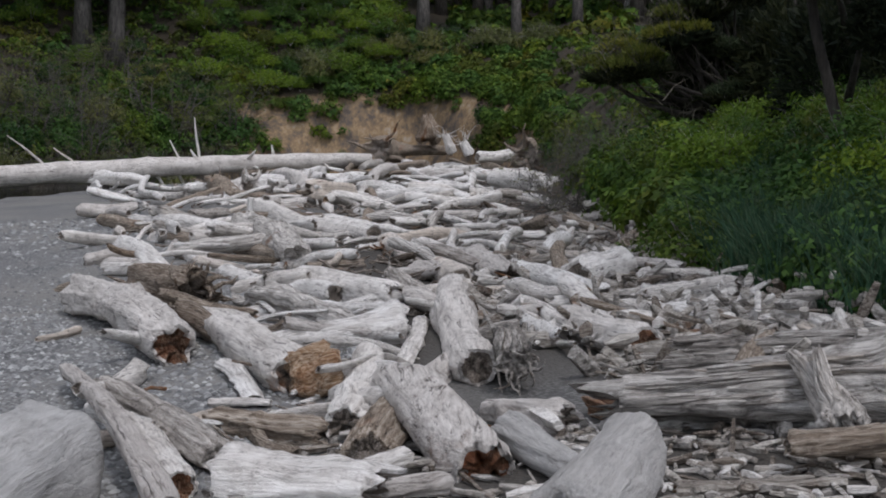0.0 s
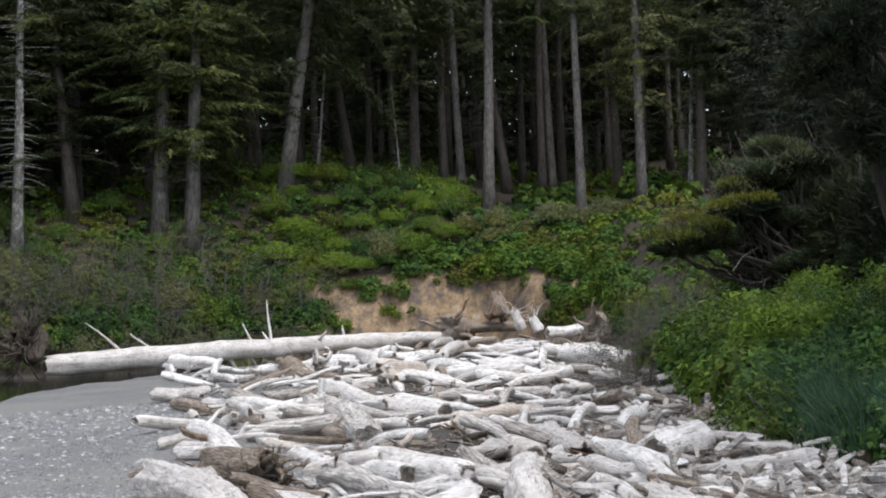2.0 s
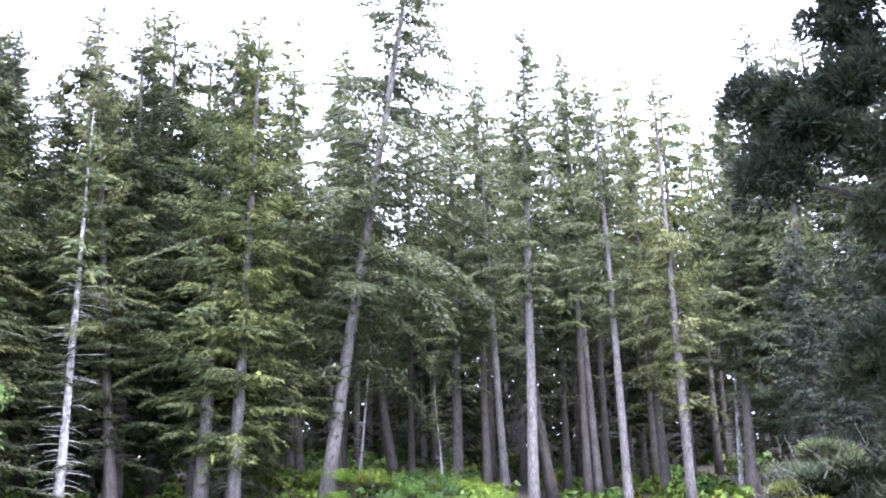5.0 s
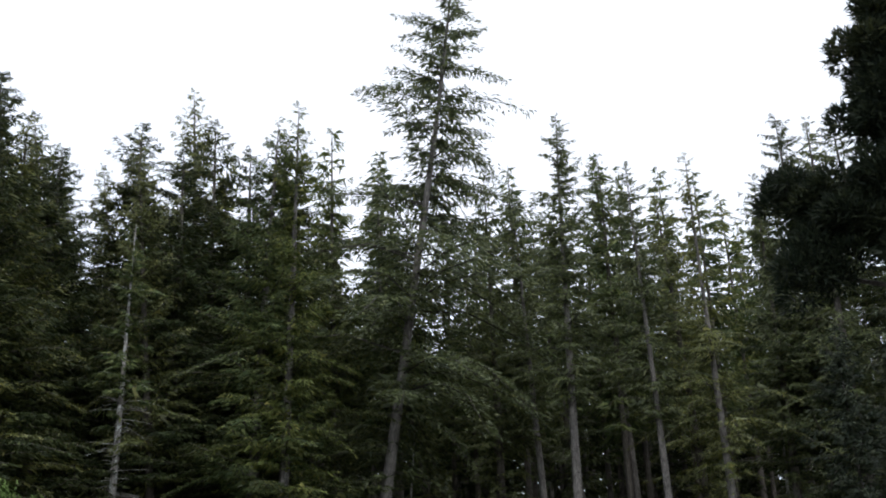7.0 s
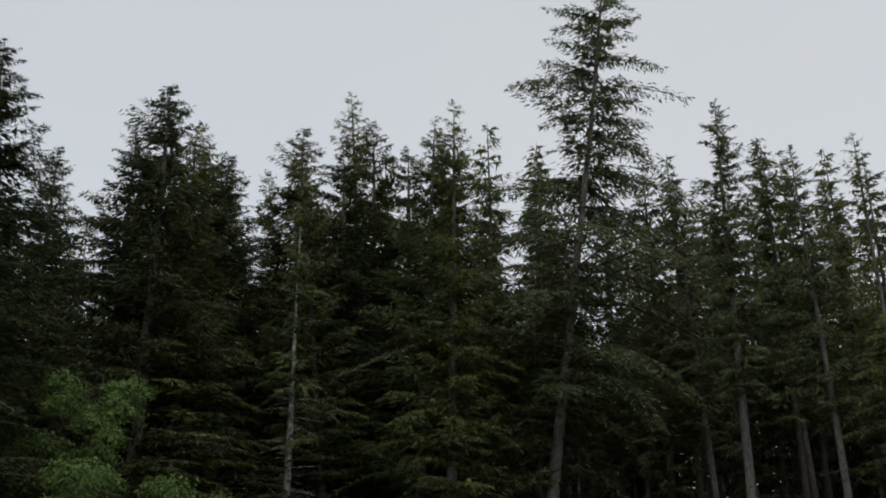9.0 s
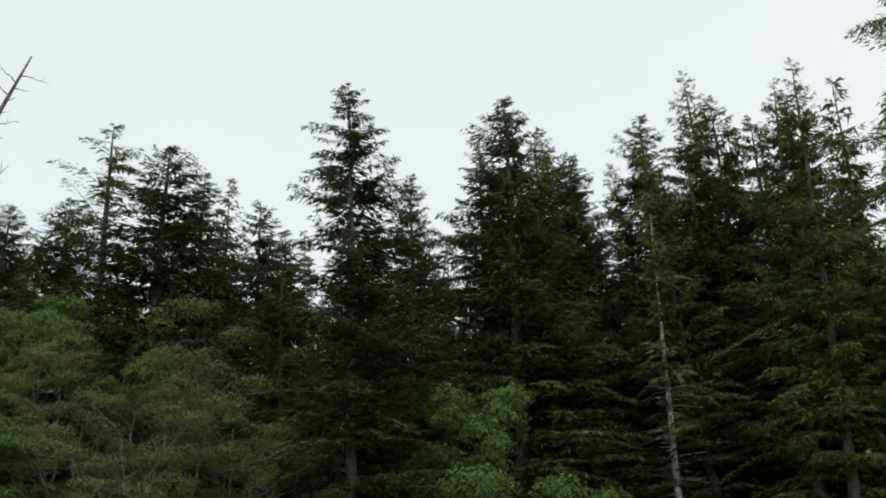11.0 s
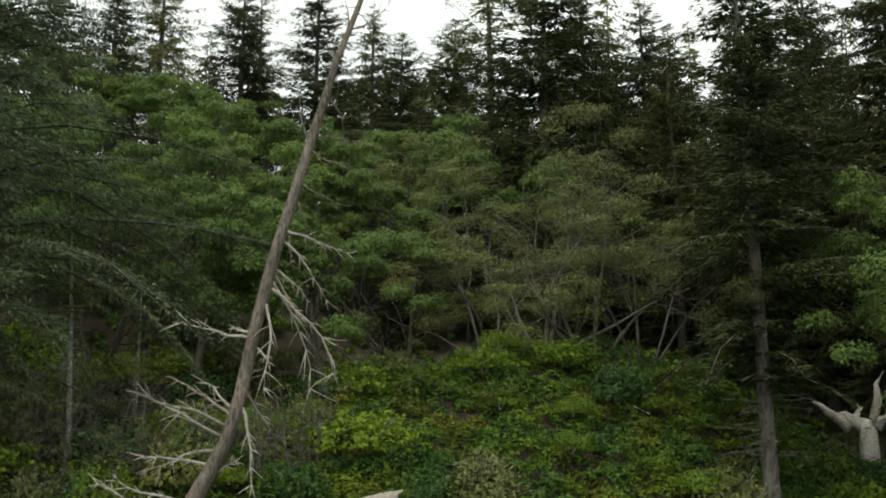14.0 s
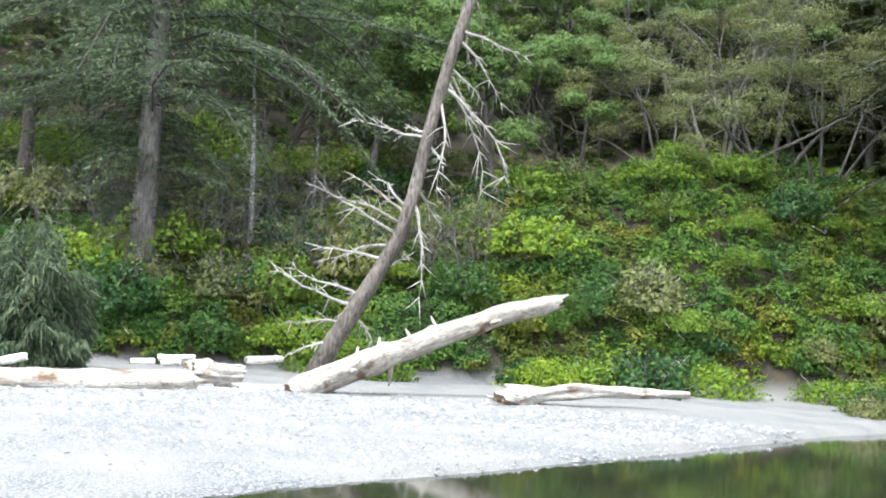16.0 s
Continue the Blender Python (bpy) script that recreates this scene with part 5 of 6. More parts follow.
stand(OLD_ALDER, -49.21, 27.96, 1.000, 113, None, 1.00)
stand(LEAFY, -50.43, 32.50, 0.850, 15, None, 1.00)
stand(OLD_ALDER, -52.55, 22.09, 0.950, 321, None, 1.00)
stand(BUSHY, -53.84, 26.49, 0.950, 40, None, 1.00)
stand(LEAFY, -57.85, 19.36, 0.950, 200, None, 1.00)
stand(BUSHY, -59.06, 15.27, 0.900, 80, None, 1.00)
stand(PALE, -51.55, 19.17, 0.360, 20, None, 1.00, label="dead pole-like trunk among the alders")
stand(DULL, -45.92, 39.08, 1.000, 238, None, 1.00)
stand(DULL, -44.90, 41.00, 1.000, 120, None, 0.95)
stand(DULL, -43.99, 43.69, 0.850, 88, None, 1.00)
stand(DULL, -50.84, 38.87, 0.800, 10, None, 1.00)
stand(FULL, -47.71, 57.87, 0.950, 40, None, 0.95)
stand(FULL, -53.88, 57.78, 0.900, 140, None, 0.88)
stand(FULL, -43.11, 58.91, 1.050, 250, None, 1.00)
stand(FULL, 15.15, 74.47, 1.120, 40, None, 1.00)
stand(FULL, 19.62, 77.56, 1.150, 150, None, 1.00)
stand(HALF, 16.39, 72.16, 0.900, 300, None, 1.00)
stand(FULL, 21.39, 70.84, 1.050, 220, None, 1.00)
stand(FULL, -38.40, 57.33, 0.585, 169, None, 0.83, lean=(1.1, -1.7))
stand(PALE, -49.57, 15.72, 0.531, 68, None, 1.00, lean=(3.0, -0.9), label="dead pole-like trunk among the alders")
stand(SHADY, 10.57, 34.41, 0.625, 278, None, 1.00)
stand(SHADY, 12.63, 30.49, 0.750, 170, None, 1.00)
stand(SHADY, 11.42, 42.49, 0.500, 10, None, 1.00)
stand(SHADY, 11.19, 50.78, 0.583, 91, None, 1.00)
stand(FULL, -30.91, 71.61, 1.446, 254, None, 0.83)
stand(FULL, -27.21, 70.96, 1.338, 187, None, 0.83)
stand(FULL, -26.40, 75.52, 1.356, 134, None, 0.91)
stand(FULL, -23.20, 74.47, 1.367, 91, None, 0.83)
stand(FULL, -19.72, 71.32, 1.276, 32, None, 0.91)
stand(HALF, -55.60, 6.64, 0.800, 219, None, 0.83)
stand(HALF, -57.91, 3.27, 0.867, 237, None, 0.83)
stand(TALL_ALDER, -29.34, 50.61, 1.150, 187, None, 1.18)
stand(TWIGGY, -48.61, 15.41, 1.300, 335, None, 1.00)
stand(TWIGGY, -47.92, 17.46, 1.200, 334, None, 1.00)
stand(TWIGGY, -47.19, 19.33, 1.500, 74, None, 1.00)
stand(TWIGGY, -46.30, 21.38, 1.400, 218, None, 1.00)
stand(TWIGGY, -45.53, 22.98, 1.400, 226, None, 1.00)
stand(TWIGGY, -49.14, 13.64, 1.700, 89, None, 1.00)
stand(TWIGGY, -44.82, 24.33, 1.800, 107, None, 1.00)


def fill(masters, count, a0, a1, d0, d1, low, high, seed, apart=2.6, over=0.0):
    """Trees that fill a stretch of forest, between two bearings and two distances."""
    k = random.Random(seed)
    placed = []
    for _ in range(count * 6):
        if len(placed) == count:
            break
        a, d = radians(k.uniform(a0, a1)), math.sqrt(k.uniform(d0 * d0, d1 * d1))
        x, y = -d * math.sin(a), d * math.cos(a)
        if any((x - u) ** 2 + (y - v) ** 2 < apart * apart for u, v in placed):
            continue
        placed.append((x, y))
        g = ground_z(x, y)
        g += over * max(0.0, float(lumps(np.array([x]), np.array([y]))[0]) - g)
        stand(k.choice(masters), x, y, k.uniform(low, high), k.uniform(0, 360), g)


fill([FAR], 70, -27, 33, 82, 118, 0.8, 1.05, 5)
fill([FAR_FULL], 80, -30, 40, 96, 130, 0.7, 1.0, 15)
fill([FAR, FAR_FULL], 26, 30, 47, 80, 115, 0.7, 0.95, 6)
fill([FAR_FULL], 44, 47, 95, 96, 122, 0.42, 0.6, 7)
fill([BUSHY, LEAFY, BUSHY], 46, 59, 92, 64, 90, 0.75, 1.05, 8, 2.8)
fill([BUSHY, LEAFY, BUSHY], 18, 47, 60, 74, 92, 0.85, 1.2, 25, 2.8)
# small spruces added as a dark mass, standing in for the hollow's shade
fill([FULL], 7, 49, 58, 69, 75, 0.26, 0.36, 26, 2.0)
fill([TWIGGY, GREEN_BUSH, DARK_BUSH], 30, 9, 36, 62, 70, 0.8, 1.5, 9, 1.4)
fill([GREEN_BUSH, BRIGHT_BUSH, DARK_BUSH, BRIGHT_BUSH, BROWN_BUSH], 94, 41, 90, 45, 62, 0.6, 1.8, 10, 1.3, 0.6)
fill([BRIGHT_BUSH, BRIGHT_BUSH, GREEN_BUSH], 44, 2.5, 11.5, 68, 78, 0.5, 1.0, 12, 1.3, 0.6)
fill([BROWN_BUSH, TWIGGY, TWIGGY], 26, 10, 24, 61.5, 66.5, 0.8, 1.3, 32, 1.2, 0.6)
fill([DARK_BUSH, BROWN_BUSH], 24, -6, 8, 69, 73, 0.5, 0.8, 13, 1.1)
fill([BROWN_BUSH, GREEN_BUSH], 6, -3.5, 8, 65.4, 66.4, 0.2, 0.3, 18, 1.0)
fill([BROWN_BUSH, TWIGGY, GREEN_BUSH], 20, 69, 90, 49, 57, 0.9, 1.7, 19, 1.4, 0.6)
fill([GREEN_BUSH, DARK_BUSH], 18, 14, 46, 68, 80, 0.6, 1.0, 16, 1.6, 0.6)
fill([BRIGHT_BUSH, GREEN_BUSH, BRIGHT_BUSH], 42, -24, -9.5, 15, 28, 0.32, 0.75, 14, 0.6, 0.7)
fill([BROWN_BUSH], 12, -5, 7, 68.7, 70.5, 0.5, 0.9, 24, 1.0, 0.6)
fill([BARE_SHRUB], 9, -9.5, -5.8, 24, 33, 0.6, 0.9, 17, 0.9, 0.7)
fill([BARE_SHRUB], 14, 13, 24, 61.5, 65, 0.9, 1.3, 33, 1.6, 0.7)
fill([BARE_SHRUB], 9, 66, 79, 49, 56, 0.9, 1.4, 34, 1.6, 0.5)
# spruces nearly all right of the view, added unseen to shade the bank
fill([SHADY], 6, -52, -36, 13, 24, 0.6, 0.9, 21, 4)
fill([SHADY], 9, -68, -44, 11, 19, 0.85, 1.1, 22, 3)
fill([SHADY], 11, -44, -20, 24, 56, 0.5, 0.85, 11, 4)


# ---- single trees and shrubs ----
def sprig_pad(rng, centre, radii, n, size, low=-0.2):
    """Sprigs over a flattened cushion of twigs."""
    way = unit(rng.normal(size=(n, 3)))
    way[:, 2] = np.where(way[:, 2] < low, -way[:, 2], way[:, 2])
    th = np.arctan2(way[:, 1], way[:, 0])
    r = 0.85 + 0.25 * value_noise(th * 2.5 + 7, way[:, 2] * 4, 3) - 0.4 * rng.random(n) ** 3
    base = np.array(centre) + way * r[:, None] * np.array(radii)
    along = unit(way + np.array([-0.3, 0, 0.3]) + rng.normal(scale=0.5, size=(n, 3))) * (size * rng.uniform(0.6, 1.5, n))[:, None]
    return base, along, size * rng.uniform(0.1, 0.2, n)


def windswept_tree():
    """A low wind-cut spruce: flat mossy tiers over dark undersides, on crooked limbs, with a haze of dead twigs to windward."""
    rng = np.random.default_rng(91)
    x, y = 6.6, 29.6
    z = ground_z(x, y)
    e = tagged(new("windswept_spruce"), "low wind-cut spruce with flat yellow-green tiers and dark limbs", "tree")
    e.location = (x, y, z)
    root = np.array([x, y, z])
    tiers = [((4.1, 29.2, 3.75), (0.75, 0.7, 0.26)), ((4.75, 29.1, 3.95), (0.8, 0.7, 0.34)), ((4.5, 29.6, 4.15), (0.6, 0.6, 0.3)), ((5.55, 29.2, 4.6), (0.65, 0.7, 0.3)), ((6.05, 29.3, 4.75), (0.7, 0.7, 0.34)), ((5.75, 29.7, 5.1), (0.6, 0.6, 0.3)),
             ((6.4, 29.9, 5.5), (0.9, 0.8, 0.45)), ((7.3, 30.0, 5.9), (1.2, 0.9, 0.5)), ((7.3, 29.6, 4.3), (0.9, 0.7, 0.25)), ((6.9, 29.2, 3.2), (0.8, 0.6, 0.2))]
    tiers = [(np.array(c) - root, np.array(r)) for c, r in tiers]
    for i, (c, r) in enumerate(tiers):
        for q in range(2):
            tip = c + rng.normal(scale=0.4, size=3) * r * np.array([1.3, 1, 0.3]) - np.array([0, 0, 0.2])
            foot = np.array([0.7 + rng.normal(scale=0.3), rng.normal(scale=0.2), -0.3])
            p1 = foot * 0.7 + tip * 0.3 + np.array([0.4 + rng.normal(scale=0.35), rng.normal(scale=0.25), 0.45])
            p2 = foot * 0.35 + tip * 0.65 + np.array([rng.normal(scale=0.25), rng.normal(scale=0.2), 0.1])
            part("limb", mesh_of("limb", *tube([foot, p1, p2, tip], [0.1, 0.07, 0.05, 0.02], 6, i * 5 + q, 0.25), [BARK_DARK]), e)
    twigs = []
    for i in range(520):
        c, r = tiers[(0, 1, 2, 2, 3, 5, 5, 6, 6, 7, 7, 8)[i % 12]]
        p = c + rng.normal(scale=0.55, size=3) * r * np.array([1.2, 1, 0.7])
        w = np.array([rng.uniform(-0.45, 0.35), rng.normal(scale=0.2), rng.uniform(0.15, 0.6)])
        twigs.append(tube([p, p + w * 0.5 + rng.normal(scale=0.04, size=3), p + w], [0.01, 0.007, 0.003], 3))
    for i in range(160):
        p = np.array([rng.uniform(-1.4, 1.2), rng.normal(scale=0.4), rng.uniform(0.3, 2.2)])
        w = rng.normal(scale=0.4, size=3) + np.array([-0.1, 0, 0.15])
        twigs.append(tube([p, p + w * 0.5 + rng.normal(scale=0.08, size=3), p + w], [0.016, 0.011, 0.004], 3))
    tagged(part("twig_haze", mesh_of("twig_haze", *joined(twigs), [TWIGS], smooth=False), e, "haze of fine grey twigs"), kind="stuff")
    for i, (c, r) in enumerate(tiers):
        out, way, thin = [], [], []
        for q in range(5):
            b, a, w = sprig_pad(rng, c + rng.uniform(-0.6, 0.6, 3) * r, r * rng.uniform(0.45, 0.75), int(620 * r[0] + 60), 0.13, -0.15)
            out.append(b), way.append(a), thin.append(w)
        leaves = needle_sprigs(np.concatenate(out), np.concatenate(way), np.concatenate(thin), rng)
        part("mossy_tier", cards("mossy_tier", leaves, MOSS if i < 6 else NEEDLES_COOL), e, "yellow-green needle tier" if i < 6 else "grey-green needle tier")
        # the shade beneath the tier is painted, as darker sprigs
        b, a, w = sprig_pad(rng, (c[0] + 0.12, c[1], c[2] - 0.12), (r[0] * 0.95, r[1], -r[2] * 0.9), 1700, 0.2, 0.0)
        part("underside", cards("underside", needle_sprigs(b, a, w, rng), NEEDLES_DARK), e, "dark needles with shade put into their colour")
    # inner mass of the crown, its shade likewise put into the needle colour
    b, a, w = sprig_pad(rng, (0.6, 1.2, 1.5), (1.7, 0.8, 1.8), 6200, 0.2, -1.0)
    part("underside", cards("underside", needle_sprigs(b, a, w, rng), NEEDLES_DARK), e, "dark needles with shade put into their colour")


def shore_spruce():
    """A dark spruce at the beach edge whose boughs end in dense shaggy cushions."""
    rng = np.random.default_rng(92)
    e = tagged(new("spruce_tree"), "dark shaggy spruce leaning over the beach edge", "tree", "shore spruces")
    foot, top = np.array([6.83, 19.86, 0.6]), np.array([6.93, 19.29, 16.75])
    stem = [foot - np.array([0, 0, 0.3]), foot + np.array([-0.12, 0, 1.6]), foot + np.array([-0.55, -0.1, 3.1]), foot + np.array([-0.85, -0.2, 4.6]), foot * 0.55 + top * 0.45 + np.array([-0.5, 0, 0]), top]
    part("trunk", mesh_of("trunk", *tube(stem, [0.12, 0.1, 0.09, 0.08, 0.06, 0.03], 9, 4, 0.15), [BARK_DARK]), e)
    cushions = [((5.64, 19.19, 6.44), 0.82, 0.51), ((5.96, 19.09, 5.28), 0.71, 0.61), ((5.11, 19.34, 5.93), 0.56, 0.36), ((6.15, 19.03, 4.76), 0.77, 0.46), ((6.83, 18.80, 3.80), 0.61, 0.46), ((4.08, 19.58, 9.5), 0.87, 0.71), ((3.89, 19.62, 11.05), 0.61, 0.43), ((4.9, 19.39, 10.53), 0.97, 0.61), ((5.77, 19.15, 10.9), 1.02, 0.61), ((6.18, 19.02, 9.84), 1.02, 0.71), ((5.38, 19.26, 9.9), 0.71, 0.46), ((5.85, 19.13, 8.55), 0.61, 0.41), ((5.37, 19.27, 12.31), 0.63, 0.61), ((5.7, 19.17, 13.42), 0.77, 0.61), ((5.6, 19.2, 11.2), 0.61, 0.71), ((6.12, 19.04, 14.4), 0.61, 0.61), ((4.56, 19.47, 10.88), 0.82, 0.41), ((6.14, 19.03, 12.43), 0.82, 1.63), ((6.82, 18.8, 15.16), 0.92, 0.92)]
    for i, (c, rx, rz) in enumerate(cushions):
        c = np.array(c)
        p = foot + (top - foot) * np.clip((c[2] - 1.2 - foot[2]) / (top[2] - foot[2]), 0.05, 0.97)
        part("limb", mesh_of("limb", *tube([p, p * 0.45 + c * 0.55 + np.array([0, 0, 0.2]), c], [0.07, 0.05, 0.02], 6, i, 0.2), [BARK_DARK]), e)
        out, way, thin, twigs = [], [], [], []
        for q in range(9):
            at = c + unit(rng.normal(size=3)) * np.array([rx, rx, rz]) * rng.uniform(0.3, 0.85)
            twigs.append(tube([c, (c + at) / 2 + rng.normal(scale=0.08, size=3), at], [0.02, 0.014, 0.005], 3))
            b, a, w = sprig_pad(rng, at, np.array([rx, rx, rz]) * rng.uniform(0.35, 0.6), int(430 * (0.4 + rx * rz)), 0.145, -0.8)
            out.append(b), way.append(a), thin.append(w)
        leaves = needle_sprigs(np.concatenate(out), np.concatenate(way), np.concatenate(thin), rng)
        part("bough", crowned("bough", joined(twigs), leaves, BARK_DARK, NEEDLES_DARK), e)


def dune_grass():
    """Tufts of long arching blades along the edge of the beach and in the shrubs behind it."""
    rng = np.random.default_rng(93)
    n, tufts = 15000, 230
    deg = rng.uniform(-24, -12.5, tufts)
    far = np.interp(deg, AZ, FOOT) + np.where(rng.random(tufts) < 0.7, 0.15 + 2.2 * rng.random(tufts), 2 + 5 * rng.random(tufts))
    tall = rng.uniform(0.35, 0.8, tufts)
    lean = rng.normal(scale=0.1, size=(tufts, 2)) + np.array([-0.04, 0.0])
    k = rng.integers(0, tufts, n)
    a = np.radians(deg[k])
    x, y = -far[k] * np.sin(a) + rng.normal(scale=0.13, size=n), far[k] * np.cos(a) + rng.normal(scale=0.13, size=n)
    z, s = land(x, y)
    h = tall[k] * rng.uniform(0.5, 1.15, n)
    way = np.concatenate([lean[k] + rng.normal(scale=0.15, size=(n, 2)), np.ones((n, 1))], axis=1) * h[:, None]
    foot = np.stack([x, y, z - 0.03], axis=1)
    droop = np.concatenate([way[:, :2] * rng.uniform(0.5, 1.6, n)[:, None], -0.22 * h[:, None] * rng.random((n, 1))], axis=1)
    side = unit(np.cross(way, rng.normal(size=(n, 3)))) * 0.0085
    mid, tip = foot + way * 0.6, foot + way + droop * 0.6
    low = np.stack([foot - side * 0.8, foot + side * 0.8, mid + side, mid - side], axis=1)
    top = np.stack([mid - side, mid + side, tip + side * 0.15, tip - side * 0.15], axis=1)
    tagged(new("dune_grass", cards("dune_grass", np.concatenate([low, top]), GRASS)), "blue-green dune grass at the edge of the driftwood", "grass", kind="stuff")


def leaning_snag():
    """A dead spruce leaning out from the bank, with broken bleached limbs."""
    line = [(-39.29, 14.85, -0.3), (-39.0, 15.58, 1.49), (-38.62, 16.53, 3.29), (-38.17, 17.59, 5.5), (-37.97, 17.98, 7.2), (-37.79, 18.3, 9.33), (-37.53, 18.83, 12.11),
            (-37.15, 19.63, 15.38), (-36.83, 20.2, 17.78), (-36.49, 20.79, 20.28), (-36.1, 21.46, 22.53), (-35.69, 22.15, 25.24), (-35.21, 22.9, 28.0)]
    girth = [0.44, 0.37, 0.31, 0.27, 0.25, 0.23, 0.21, 0.19, 0.17, 0.14, 0.11, 0.08, 0.03]
    e = tagged(new("dead_tree"), "tall dead leaning spruce with broken bleached limbs", "tree")
    part("trunk", mesh_of("trunk", *tube(line, girth, 12, 3, 0.2), [BARK_SNAG]), e)
    k = random.Random(17)
    side = Vector((0.33, 0.94, 0))
    back = Vector((-0.94, 0.33, 0))
    heights = [p[2] for p in line]
    limbs = [(1.6, 172, 1.6, 0.0), (2.9, 165, 3.2, 0.1), (3.2, 150, 2.6, 0.0), (3.6, 178, 2.2, 0.1), (2.3, 187, 2.0, 0.1),
             (5.6, 160, 3.8, -0.1), (6.0, 150, 3.0, 0.0), (6.3, 135, 2.4, 0.0), (5.2, 175, 2.6, 0.1), (6.6, 118, 1.9, 0.0), (4.7, 168, 2.4, 0.1),
             (9.2, 155, 2.7, -0.1), (9.4, 148, 1.2, 0.0), (9.0, -30, 1.1, 0.5), (11.9, -2, 1.9, 0.1), (11.7, -8, 2.1, 0.5),
             (11.5, -35, 4.6, 1.5), (11.2, -20, 4.2, 1.2), (10.8, -60, 3.6, 1.5), (7.4, -45, 2.0, 1.2), (7.0, -62, 3.7, 1.6), (6.4, 60, 1.7, 0.0),
             (4.2, 25, 1.2, 0.1), (2.6, -20, 1.5, 0.6), (13.3, -35, 2.6, 0.3), (13.0, -18, 2.9, 0.3), (13.7, -62, 1.6, 0.5), (14.6, -60, 1.2, 0.5),
             (15.2, -35, 2.4, 0.4), (16.2, -72, 0.9, 0.3), (16.4, 106, 3.0, -0.1), (16.6, -40, 2.0, 0.4), (17.0, 2, 3.2, 0.15), (18.7, -46, 3.0, 0.3),
             (20.0, -50, 0.8, 0.3), (21.6, 112, 1.4, -0.4), (21.5, 8, 2.9, 0.0)]
    limbs += [(22.2 + 0.3 * i, (170 if i % 2 else 12) + k.uniform(-25, 25), k.uniform(0.35, 1.1), 0.2) for i in range(17)]
    for i, (h, turn, ln, hang) in enumerate(limbs):
        j = max(q for q in range(len(line) - 1) if heights[q] <= h)
        p = Vector(line[j]).lerp(Vector(line[j + 1]), (h - heights[j]) / (heights[j + 1] - heights[j]))
        way = side * math.cos(radians(turn)) + Vector((0, 0, math.sin(radians(turn)))) + back * k.uniform(-0.45, 0.45)
        pale = h < 14
        part("dead_limb", mesh_of("dead_limb", *snag_limb(300 + i, p, way, ln, 0.07 if pale else 0.045 if h < 22 else 0.025, 3 if pale else 1, hang), [GREY_WOOD if pale else BARK_SNAG]), e, "bleached bare limb" if pale else "")


def far_woods():
    """The closed dark forest deep behind the front trees."""
    rng = np.random.default_rng(95)
    n = 60000
    tree = rng.integers(0, 420, n)
    ta, td = np.radians(rng.uniform(-34, 60, 420)), rng.uniform(122, 160, 420)
    th = rng.uniform(17, 25, 420)
    u = rng.random(n) ** 1.2
    r = (1 - u) * 4.2 * rng.random(n) ** 0.5
    a = rng.uniform(0, 6.28, n)
    x, y = -td[tree] * np.sin(ta[tree]) + r * np.cos(a), td[tree] * np.cos(ta[tree]) + r * np.sin(a)
    z = land(x, y)[0] + u * th[tree]
    along = np.stack([np.cos(a), np.sin(a), rng.uniform(-0.9, 0.1, n)], axis=1) * rng.uniform(0.9, 2.2, n)[:, None]
    tagged(new("far_woods", cards("far_woods", needle_sprigs(np.stack([x, y, z], axis=1), along, np.full(n, 0.35), rng), NEEDLES)), "dense dark spruce woods far behind", "forest", kind="stuff")


def round_spruce(x, y, wide, high, needles, label, seed, n=9000, droop=1.0):
    """A low round spruce whose boughs droop to the ground."""
    rng = np.random.default_rng(seed)
    e = tagged(new("young_spruce"), label, "tree")
    e.location = (x, y, ground_z(x, y))
    part("trunk", mesh_of("trunk", *tube([(0, 0, -0.3), (0.1, 0, high * 0.45), (0.1, 0.1, high * 0.9)], [0.12, 0.09, 0.02], 8), [BARK_DARK]), e)
    way = unit(rng.normal(size=(n, 3)))
    way[:, 2] = np.abs(way[:, 2])
    th = np.arctan2(way[:, 1], way[:, 0])
    r = 0.78 + 0.24 * value_noise(th * 3 + 20, way[:, 2] * 6, seed) + 0.12 * value_noise(th * 8 + 20, way[:, 2] * 14, seed) - 0.3 * rng.random(n) ** 3
    base = way * r[:, None] * np.array([wide, wide, high])
    along = unit(way * 0.8 + np.array([0, 0, -droop]) + rng.normal(scale=0.35, size=(n, 3))) * rng.uniform(0.15, 0.5, n)[:, None]
    part("crown", cards("crown", needle_sprigs(base, along, rng.uniform(0.02, 0.05, n), rng), needles), e)


round_spruce(-39.3, 5.2, 2.7, 4.7, NEEDLES_COOL, "round drooping grey-green young spruce at the beach edge", 96, 22000, 1.3)
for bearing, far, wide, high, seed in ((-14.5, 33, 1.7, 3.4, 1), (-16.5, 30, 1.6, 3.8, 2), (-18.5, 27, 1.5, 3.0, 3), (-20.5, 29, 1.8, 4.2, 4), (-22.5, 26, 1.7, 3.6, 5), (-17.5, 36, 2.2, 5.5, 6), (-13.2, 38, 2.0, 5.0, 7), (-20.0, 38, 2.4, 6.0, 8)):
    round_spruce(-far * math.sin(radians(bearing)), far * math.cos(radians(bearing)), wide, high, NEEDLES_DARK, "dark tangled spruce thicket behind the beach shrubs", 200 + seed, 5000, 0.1)
